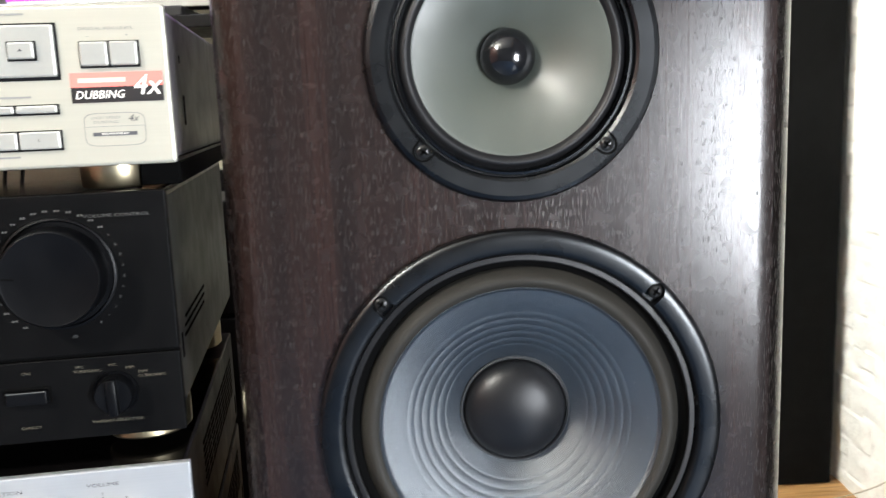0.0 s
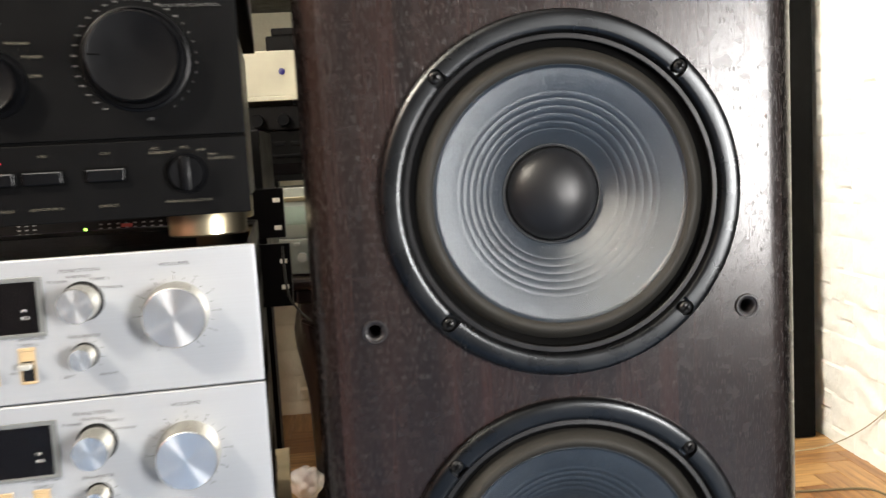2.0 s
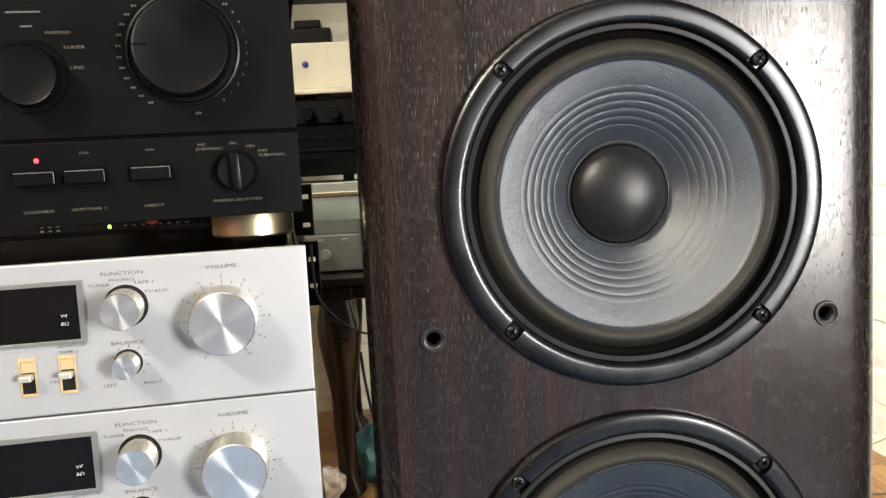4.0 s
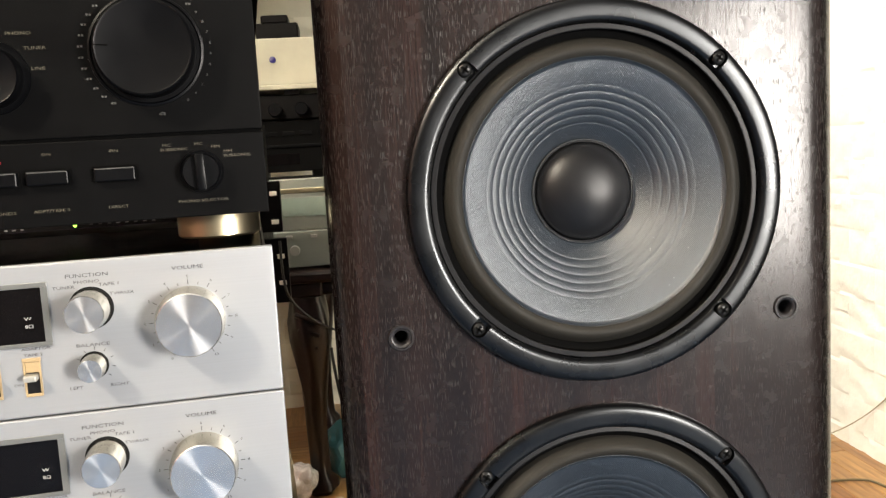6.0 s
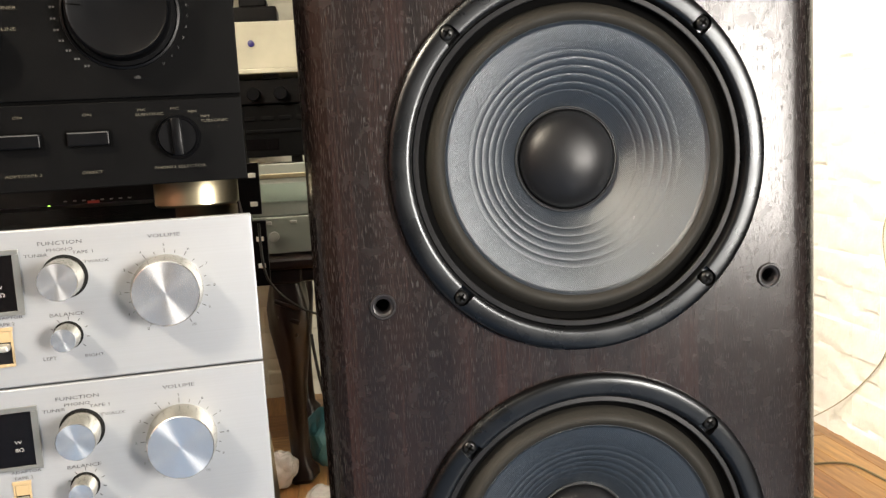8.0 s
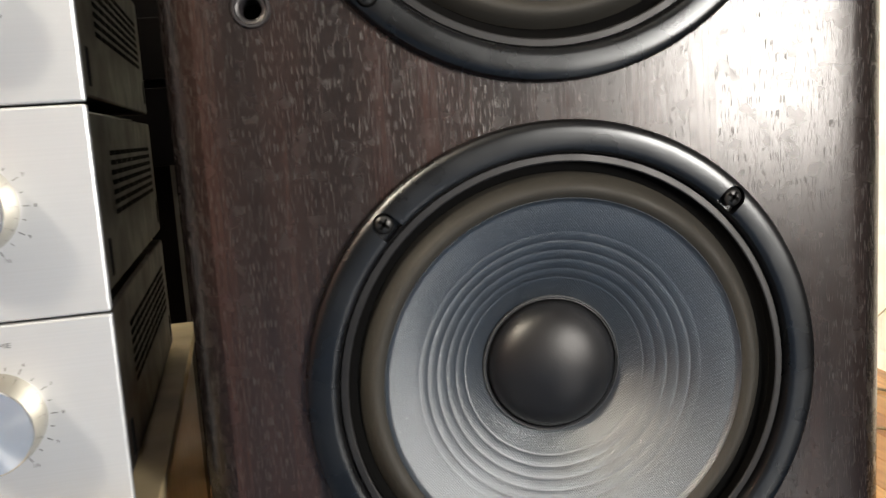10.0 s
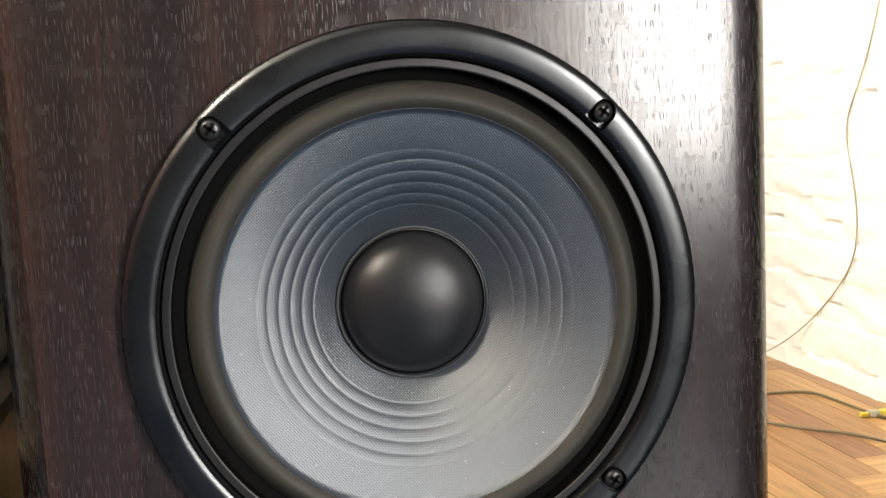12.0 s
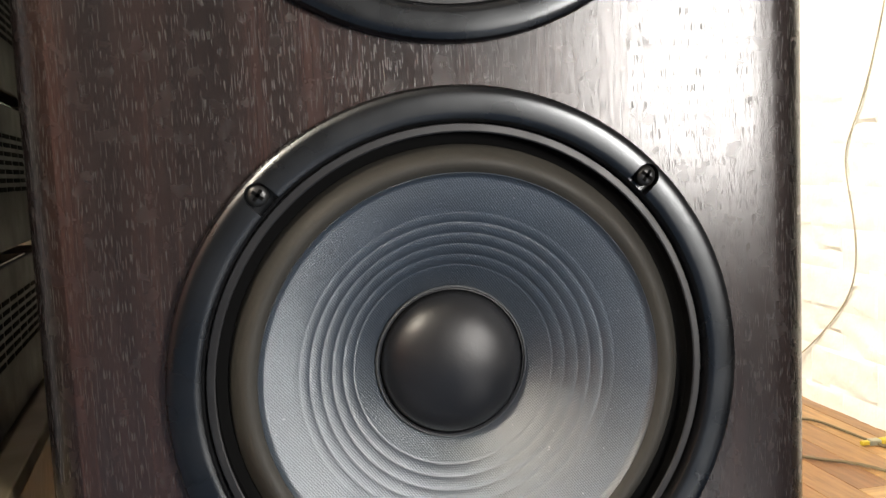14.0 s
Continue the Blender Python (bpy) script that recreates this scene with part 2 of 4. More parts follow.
# for walls out of view, made dark to hold fill light and reflections down
DULL_WALL = grainy("darkened_unseen_wall", (0.06, 0.061, 0.064), 0.85, 0.0, 200, 0.2)
CEILING = grainy("white_ceiling_paint", (0.80, 0.78, 0.74), 0.8, 0.0, 200, 0.2)
BLUE_BOUNCE = grainy("blue_bounce_floor", (0.034, 0.068, 0.125), 0.35, 0.0, 60, 0.05)
RED_BOUNCE = grainy("red_bounce_wall", (0.20, 0.095, 0.07), 0.8, 0.0, 200, 0.2)
DARK_WOOD = dark_carved()
PALE_WOOD = grainy("pale_plywood", (0.22, 0.175, 0.10), 0.65, 0.0, 120, 0.3, 0.25)
BOARD = grainy("brown_board", (0.12, 0.08, 0.05), 0.5, 0.0, 150, 0.3, 0.25)
PALE_CABLE = grainy("pale_grey_cable", (0.42, 0.38, 0.28), 0.5)
TAN_CABLE = grainy("tan_cable", (0.15, 0.115, 0.06), 0.5)
DARK_CABLE = grainy("dark_cable", (0.014, 0.015, 0.014), 0.45)
RECEIVER = brushed("aged_silver_face", (0.23, 0.245, 0.22), 0.42, (3, 3, 500), 0.05, 0.5)
PLASTIC_BAG = grainy("crumpled_white_plastic", (0.62, 0.60, 0.58), 0.25, 0.0, 60, 0.9, 0.2, 0.004)
TEAL = grainy("teal_plastic", (0.05, 0.20, 0.24), 0.4)
YELLOW = grainy("yellow_plastic", (0.65, 0.50, 0.05), 0.4)


# ---------------------------------------------------------------- mesh helpers
def part(name, bm, mat, parent=None, label="", at=None, smooth=None):
    me = bpy.data.meshes.new(name)
    bm.normal_update()
    bm.to_mesh(me)
    bm.free()
    me.materials.append(mat)
    if smooth:
        me.polygons.foreach_set("use_smooth", [True] * len(me.polygons))
        me.set_sharp_from_angle(angle=radians(smooth))
    ob = new(name, me)
    ob.parent = parent
    if at:
        ob.location = at
    if label:
        ob["label"] = label
    return ob


def thing(name, label, category, at=(0, 0, 0), group="", kind=""):
    ob = new(name)
    ob.location = at
    return tagged(ob, label, category, group, kind)


def box(x0, x1, y0, y1, z0, z1, bevel=0.0, seg=2):
    bm = bmesh.new()
    bmesh.ops.create_cube(bm, size=1, matrix=Matrix.Translation(((x0 + x1) / 2, (y0 + y1) / 2, (z0 + z1) / 2)) @ Matrix.Diagonal((x1 - x0, y1 - y0, z1 - z0, 1)))
    if bevel:
        bmesh.ops.bevel(bm, geom=bm.edges[:], offset=bevel, segments=seg, affect="EDGES", profile=0.5)
    return bm


def join(*bms):
    out = bmesh.new()
    for b in bms:
        me = bpy.data.meshes.new("join")
        b.to_mesh(me)
        b.free()
        out.from_mesh(me)
        bpy.data.meshes.remove(me)
    return out


def lathe(profile, seg=72, cx=0.0, cz=0.0):
    """Turns a profile of (radius, y) round an axis along y, seen from -y."""
    bm = bmesh.new()
    rings = []
    for r, y in profile:
        if r < 1e-6:
            rings.append([bm.verts.new((cx, y, cz))])
        else:
            rings.append([bm.verts.new((cx + r * math.cos(a), y, cz + r * math.sin(a))) for a in (2 * math.pi * k / seg for k in range(seg))])
    for a, b in zip(rings, rings[1:]):
        for k in range(seg):
            n = (k + 1) % seg
            if len(a) == 1:
                bm.faces.new((a[0], b[k], b[n]))
            elif len(b) == 1:
                bm.faces.new((a[k], b[0], a[n]))
            else:
                bm.faces.new((a[k], b[k], b[n], a[n]))
    bmesh.ops.recalc_face_normals(bm, faces=bm.faces[:])
    return bm


def upright(profile, seg=48):
    """Turns a profile of (radius, z) round z."""
    bm = lathe(profile, seg)
    bmesh.ops.rotate(bm, verts=bm.verts[:], cent=(0, 0, 0), matrix=Matrix.Rotation(radians(90), 3, "X"))
    bmesh.ops.recalc_face_normals(bm, faces=bm.faces[:])
    return bm


def arc(r0, y0, r1, y1, bulge, n=8):
    """Points of a half roll from (r0, y0) to (r1, y1), bulging towards the viewer."""
    return [(r0 + (r1 - r0) * k / n, y0 + (y1 - y0) * k / n - bulge * math.sin(math.pi * k / n)) for k in range(n + 1)]


def outline(points, y0, y1):
    """An outline in x and z made into a plate between y0 and y1."""
    bm = bmesh.new()
    lo, hi = [bm.verts.new((x, y0, z)) for x, z in points], [bm.verts.new((x, y1, z)) for x, z in points]
    bm.faces.new(lo)
    bm.faces.new(hi[::-1])
    for k in range(len(points)):
        n = (k + 1) % len(points)
        bm.faces.new((lo[k], hi[k], hi[n], lo[n]))
    bmesh.ops.recalc_face_normals(bm, faces=bm.faces[:])
    return bm


def words(text, x, z, height, y, mat, parent, wide=1.35, slant=0.0, name="lettering", align="CENTER"):
    """Printed words with the built-in font; height is that of a capital."""
    cu = bpy.data.curves.new("text", "FONT")
    cu.body, cu.align_x, cu.align_y, cu.size, cu.shear, cu.resolution_u = text, align, "CENTER", height / 0.70, slant, 2
    tmp = bpy.data.objects.new("text", cu)
    me = bpy.data.meshes.new_from_object(tmp)
    bpy.data.objects.remove(tmp)
    bpy.data.curves.remove(cu)
    me.transform(Matrix.Translation((x, y, z)) @ Matrix.Rotation(radians(90), 4, "X") @ Matrix.Diagonal((wide, 1, 1, 1)))
    me.materials.clear()
    me.materials.append(mat)
    ob = new(name, me)
    ob.parent = parent
    return ob


def cable(name, points, radius, mat, label, category="cable"):
    cu = bpy.data.curves.new(name, "CURVE")
    cu.dimensions, cu.bevel_depth, cu.bevel_resolution, cu.resolution_u = "3D", radius, 2, 8
    sp = cu.splines.new("NURBS")
    sp.points.add(len(points) - 1)
    for p, co in zip(sp.points, points):
        p.co = (*co, 1)
    sp.use_endpoint_u, sp.order_u = True, 4
    tmp = bpy.data.objects.new(name, cu)
    me = bpy.data.meshes.new_from_object(tmp)
    bpy.data.objects.remove(tmp)
    me.materials.clear()
    me.materials.append(mat)
    return tagged(new(name, me), label, category)


# ---------------------------------------------------------------- the room
WALL_X = 0.815
TURNED = 6.5
BACK_Y = 1.62


def shell(name, bm, mat, label, category):
    ob = part(name, bm, mat)
    return tagged(ob, label, category, kind="structure")


# front floor is unseen; its blue is made up, as a cool reflector
shell("floor_front", box(-2.3, 0.925, -2.9, 0.018, -0.06, -0.001), BLUE_BOUNCE, "unseen front floor, tinted to throw blue light up", "floor")
floor = shell("floor", box(-2.3, 0.925, 0.018, BACK_Y + 0.1, -0.06, -0.004), BOARD, "brown wooden floor under the parquet strips", "floor")
shell("ceiling", box(-2.3, 0.925, -2.9, BACK_Y + 0.1, 2.5, 2.56), CEILING, "plain white ceiling", "ceiling")
wall_back = shell("wall_back", box(-2.3, 0.93, BACK_Y, BACK_Y + 0.1, 0, 2.5), SHADED_BRICK, "white brick-patterned back wall, shade put into its colour", "wall")
shell("wall_rear", box(-2.3, 0.93, -2.9, -2.8, 0, 2.5), DULL_WALL, "unseen rear wall, darkened to keep reflections low", "wall")
# red-brown is made up: it gives the cabinet edge a reddish reflection
shell("wall_left", box(-2.3, -2.2, -2.8, BACK_Y, 0, 2.5), RED_BOUNCE, "unseen left wall, tinted for a red reflection in the cabinet", "wall")
# the side wall, with the opening that lets the daylight in
wall_side = shell("wall_side", box(WALL_X, WALL_X + 0.11, 0.20, BACK_Y, 0, 2.5), BRICK, "white foam brick wall, brightly lit", "wall")
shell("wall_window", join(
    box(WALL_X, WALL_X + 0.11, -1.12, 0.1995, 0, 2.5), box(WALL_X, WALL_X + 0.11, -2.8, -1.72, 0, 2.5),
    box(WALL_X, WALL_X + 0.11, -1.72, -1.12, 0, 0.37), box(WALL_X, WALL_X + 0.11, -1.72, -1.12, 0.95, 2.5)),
    DULL_WALL, "unseen side wall with a window opening, darkened to keep reflections low", "wall")


# ---------------------------------------------------------------- the floor-standing speaker
def cabinet_mesh(x0, x1, depth, z0, z1, r, holes):
    pts = []
    for k in range(9):
        a = radians(180 + 90 * k / 8)
        pts.append((x0 + r + r * math.cos(a), r + r * math.sin(a)))
    for k in range(9):
        a = radians(270 + 90 * k / 8)
        pts.append((x1 - r + r * math.cos(a), r + r * math.sin(a)))
    pts += [(x1, depth), (x0, depth)]
    bm = bmesh.new()
    lo, hi = [bm.verts.new((x, y, z0)) for x, y in pts], [bm.verts.new((x, y, z1)) for x, y in pts]
    bm.faces.new(lo[::-1])
    top = bm.faces.new(hi)
    for k in range(len(pts)):
        n = (k + 1) % len(pts)
        bm.faces.new((lo[k], lo[n], hi[n], hi[k]))
    # round openings for the drivers
    bm.normal_update()
    front = max(bm.faces, key=lambda f: (f.normal.y < -0.99) * f.calc_area())
    edges = list(front.edges)
    bmesh.ops.delete(bm, geom=[front], context="FACES_ONLY")
    for cx, cz, r in holes:
        ring = [bm.verts.new((cx + r * math.cos(2 * math.pi * k / 96), 0, cz + r * math.sin(2 * math.pi * k / 96))) for k in range(96)]
        edges += [bm.edges.new((ring[k], ring[(k + 1) % 96])) for k in range(96)]
    bmesh.ops.triangle_fill(bm, use_beauty=True, use_dissolve=False, edges=edges, normal=(0, -1, 0))
    bmesh.ops.recalc_face_normals(bm, faces=bm.faces[:])
    return bm


def screw(parent, x, z, y, r):
    """A pan-head screw with a cross recess."""
    s = part("screw", lathe([(r, y + 0.003), (r, y + 0.0008), (r * 0.86, y - 0.0004), (r * 0.45, y - 0.0009), (0, y - 0.001)], 20, x, z), SCREW, parent, "black cross-head screw", smooth=50)
    a = radians(37)
    bm = join(box(-r * 0.6, r * 0.6, -0.0013, 0.001, -r * 0.16, r * 0.16), box(-r * 0.16, r * 0.16, -0.0013, 0.001, -r * 0.6, r * 0.6))
    bmesh.ops.transform(bm, verts=bm.verts[:], matrix=Matrix.Translation((x, y, z)) @ Matrix.Rotation(a, 4, "Y"))
    part("cross_recess", bm, HOLE, parent)
    return s


def screw_seat(x, z, y, r):
    """A raised dark strip for the shade in a screw's pocket, open towards the middle of the driver."""
    out = math.atan2(z, x)
    c, s = math.cos(out), math.sin(out)
    path = [(-1.1 * r, r)] + [(r * math.sin(radians(t)), r * math.cos(radians(t))) for t in range(0, 181, 12)] + [(-1.1 * r, -r)]
    bm, rows = bmesh.new(), []
    for k, (u, v) in enumerate(path):
        w = 0.00065
        ring = []
        for f in (-w, w):
            q = 1 + f / r
            uu, vv = (u * q, v * q) if u >= 0 else (u, v + math.copysign(f, v))
            ring.append((x + c * uu - s * vv, z + s * uu + c * vv))
        rows.append([bm.verts.new((px, yy, pz)) for px, pz in ring for yy in (y - 0.0004, y + 0.002)])
    for a, b in zip(rows, rows[1:]):
        for i, j in ((0, 2), (2, 3), (1, 0)):
            bm.faces.new((a[i], a[j], b[j], b[i]))
    bmesh.ops.recalc_face_normals(bm, faces=bm.faces[:])
    return bm


def pocket(x, z, r, inward, y0, y1):
    """The solid of a screw's pocket: round outside, open towards the middle of the driver."""
    out = math.atan2(z, x)
    c, s = math.cos(out), math.sin(out)
    path = [(-inward, r)] + [(r * math.sin(radians(t)), r * math.cos(radians(t))) for t in range(0, 181, 15)] + [(-inward, -r)]
    return outline([(x + c * u - s * v, z + s * u + c * v) for u, v in path], y0, y1)


def carve(bm, cutters):
    """Takes the cutters out of a closed body."""
    obs = []
    for b in (bm, join(*cutters)):
        me = bpy.data.meshes.new("solid")
        b.to_mesh(me)
        b.free()
        obs.append(new("solid", me))
    mod = obs[0].modifiers.new("cut", "BOOLEAN")
    mod.operation, mod.object, mod.solver = "DIFFERENCE", obs[1], "EXACT"
    bpy.context.view_layer.update()
    me = bpy.data.meshes.new_from_object(obs[0].evaluated_get(bpy.context.evaluated_depsgraph_get()))
    out = bmesh.new()
    out.from_mesh(me)
    for ob in obs:
        old = ob.data
        bpy.data.objects.remove(ob)
        bpy.data.meshes.remove(old)
    bpy.data.meshes.remove(me)
    return out


def woofer(parent, cz):
    c = (0, 0, cz)
    prof = [(0.1180, 0.001), (0.1255, 0.001), (0.1255, -0.0030), (0.1251, -0.0045), (0.1243, -0.0057), (0.1230, -0.0065), (0.1214, -0.0069), (0.1190, -0.0070), (0.1142, -0.0069), (0.1126, -0.0066), (0.1113, -0.0058), (0.1105, -0.0045), (0.1101, -0.0026), (0.1099, 0.0060), (0.1180, 0.0060), (0.1180, 0.001)]
    ring = [(0.1099, 0.0010), (0.1097, -0.0012), (0.1092, -0.0019), (0.1064, -0.0022), (0.1058, -0.0018)]
    gap = [(0.1058, -0.0017), (0.1056, 0.0040), (0.1012, 0.0052), (0.1006, 0.012)]
    at = [(sx * 0.0835, sz * 0.0835) for sx in (-1, 1) for sz in (-1, 1)]
    body = lathe(prof, 144)
    bmesh.ops.remove_doubles(body, verts=body.verts[:], dist=1e-6)
    bmesh.ops.recalc_face_normals(body, faces=body.faces[:])
    fr = part("woofer", carve(body, [pocket(x, z, 0.0053, 0.0068, -0.02, -0.0016) for x, z in at]), FRAME_BLACK, parent, "black cast frame of the large woofer", c, 24)
    part("gasket", lathe(ring, 128), GASKET, fr, "black stepped gasket ring", smooth=30)
    # near-black ring: the shade in this gap is put into its colour
    part("gasket_gap", lathe(gap, 128), HOLE, fr)
    part("surround", lathe(arc(0.1010, 0.0052, 0.0870, 0.0016, 0.0062, 14), 128), FOAM, fr, "grey-brown foam roll surround", smooth=60)
    # the cone dishes in and carries raised ribs between narrow grooves
    fine = []
    r = 0.0866
    while r > 0.0345:
        f = (0.0866 - r) / (0.0866 - 0.0345)
        y = 0.0016 + 0.0315 * (0.62 * f + 0.38 * f * f)
        if 0.0470 < r < 0.0723:
            u = ((r - 0.0470) / 0.00506) % 1.0
            y -= 0.0006 * (math.sin(math.pi * u) ** 0.5) - 0.0004
        fine.append((r, y))
        r -= 0.00046
    part("cone", lathe([(0.0891, -0.0004), (0.0886, -0.0008), (0.0876, 0.0006)] + fine + [(0.0340, 0.0335)], 128), CONE, fr, "dark grey woven cone with raised rings", smooth=80)
    dome = [(0.0356, 0.0335), (0.0356, 0.0312), (0.0350, 0.0304), (0.0344, 0.0304), (0.0338, 0.0318)]
    dome += [(0.0336 * math.cos(radians(a)), 0.0318 - 0.0170 * math.sin(radians(a))) for a in range(4, 90, 6)] + [(0, 0.0148)]
    part("dust_cap", lathe(dome, 72), CAP, fr, "rounded black dust cap", smooth=60)
    part("cap_rim", lathe([(0.0362, 0.0322), (0.0360, 0.0300), (0.0355, 0.0296), (0.0350, 0.0300), (0.0349, 0.0322)], 96), RIM, fr, "thin grey glue rim round the cap", smooth=60)
    for sx in (-1, 1):
        for sz in (-1, 1):
            screw(fr, sx * 0.0835, sz * 0.0835, -0.0052, 0.0046)
    return fr


def midrange(parent, cz):
    prof = [(0.0865, 0.001), (0.0865, -0.002), (0.0850, -0.0045), (0.0825, -0.0054), (0.0740, -0.0050), (0.0722, -0.0036), (0.0716, -0.0006), (0.0706, -0.0004),
            (0.0700, -0.0030), (0.0686, -0.0034), (0.0680, 0.002), (0.0668, 0.0028), (0.0668, 0.008)]
    fr = part("midrange", lathe(prof, 112), FRAME_BLACK, parent, "black frame of the midrange driver", (0, 0, cz), 16)
    part("surround", lathe(arc(0.0672, 0.0026, 0.0585, 0.0024, 0.0048, 10), 96), GASKET, fr, "black rubber roll surround", smooth=60)
    pts = [(0.0592, 0.0014)]
    for k in range(25):
        f = k / 24
        pts.append((0.0588 - (0.0588 - 0.0165) * f, 0.0014 + 0.024 * (0.6 * f + 0.4 * f * f)))
    part("cone", lathe(pts, 96), PALE_CONE, fr, "pale grey smooth cone", smooth=80)
    cap = [(0.0175, 0.027)] + [(0.0172 * math.cos(radians(a)), 0.0242 - 0.0150 * math.sin(radians(a))) for a in range(0, 90, 6)] + [(0, 0.0092)]
    part("dust_cap", lathe(cap, 56), GLOSS_CAP, fr, "glossy black dust cap", smooth=60)
    for sx in (-1, 1):
        for sz in (-1, 1):
            part("screw_seat", screw_seat(sx * 0.0542, sz * 0.0542, -0.0054, 0.0056), HOLE, fr)
            screw(fr, sx * 0.0542, sz * 0.0542, -0.0052, 0.0044)
    return fr


speaker = thing("floor_speaker", "tall dark wood floor speaker with grille removed", "speaker")
body = cabinet_mesh(-0.1775, 0.1745, 0.34, 0, 1.12, 0.027, ((0, 0.610, 0.119), (0, 0.342, 0.119), (0, 0.838, 0.082), (-0.134, 0.524, 0.0070), (0.130, 0.524, 0.0070)))
body.normal_update()
# the rounded front edges: veneer at 0.35 tone, shade put into the colour
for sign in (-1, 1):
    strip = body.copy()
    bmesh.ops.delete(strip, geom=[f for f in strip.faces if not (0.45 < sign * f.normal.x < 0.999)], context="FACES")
    part("edge_strip", strip, SHADED_EDGE, speaker, "rounded cabinet edge, shade put into its colour", smooth=35)
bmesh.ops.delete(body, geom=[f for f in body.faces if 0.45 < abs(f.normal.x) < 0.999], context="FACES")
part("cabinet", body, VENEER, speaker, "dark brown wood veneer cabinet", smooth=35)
woofer(speaker, 0.610)
woofer(speaker, 0.342)
midrange(speaker, 0.838)
for x in (-0.134, 0.130):
    so = part("grille_socket", lathe([(0.0086, 0.0005), (0.0086, -0.0010), (0.0081, -0.0018), (0.0072, -0.0018), (0.0066, -0.0006), (0.0054, -0.0003), (0.0047, 0.0006), (0.0045, 0.0180)], 36, x, 0.524), SOCKET, speaker, "dark plastic grille socket", smooth=45)
    part("socket_hole", lathe([(0.0047, 0.0175), (0, 0.0175)], 24, x, 0.524), HOLE, so)


# ---------------------------------------------------------------- the stack of amplifiers
def plate(w, h, y0, y1, bevel=0.0012):
    return box(-w / 2, w / 2, y0, y1, 0, h, bevel)


def knob(parent, x, z, r, depth, mats, name="knob", rim=1.08, label=""):
    """A turned knob with a bevelled rim, standing out of a panel at y = 0."""
    face, side = mats
    k = part(name, lathe([(r * rim, 0.0), (r * rim, -depth * 0.45), (r * rim * 0.985, -depth * 0.55), (r * 1.01, -depth * 0.93), (r, -depth)], 64, x, z), side, parent, label, smooth=40)
    part("knob_face", lathe([(r, -depth), (r * 0.97, -depth - 0.0006), (0, -depth - 0.0006)], 64, x, z), face, k, "", None, 40)
    return k


def vents(x, y0, y1, z0, z1, rows, cols):
    bms = []
    for r in range(rows):
        for c in range(cols):
            y = y0 + (y1 - y0) * (c + 0.1) / cols
            z = z0 + (z1 - z0) * (r + 0.25) / rows
            # black plate proud of the case, standing in for a shaded opening
            bms.append(box(x - 0.001, x + 0.0004, y, y + (y1 - y0) / cols * 0.8, z, z + (z1 - z0) / rows * 0.5))
    return join(*bms)


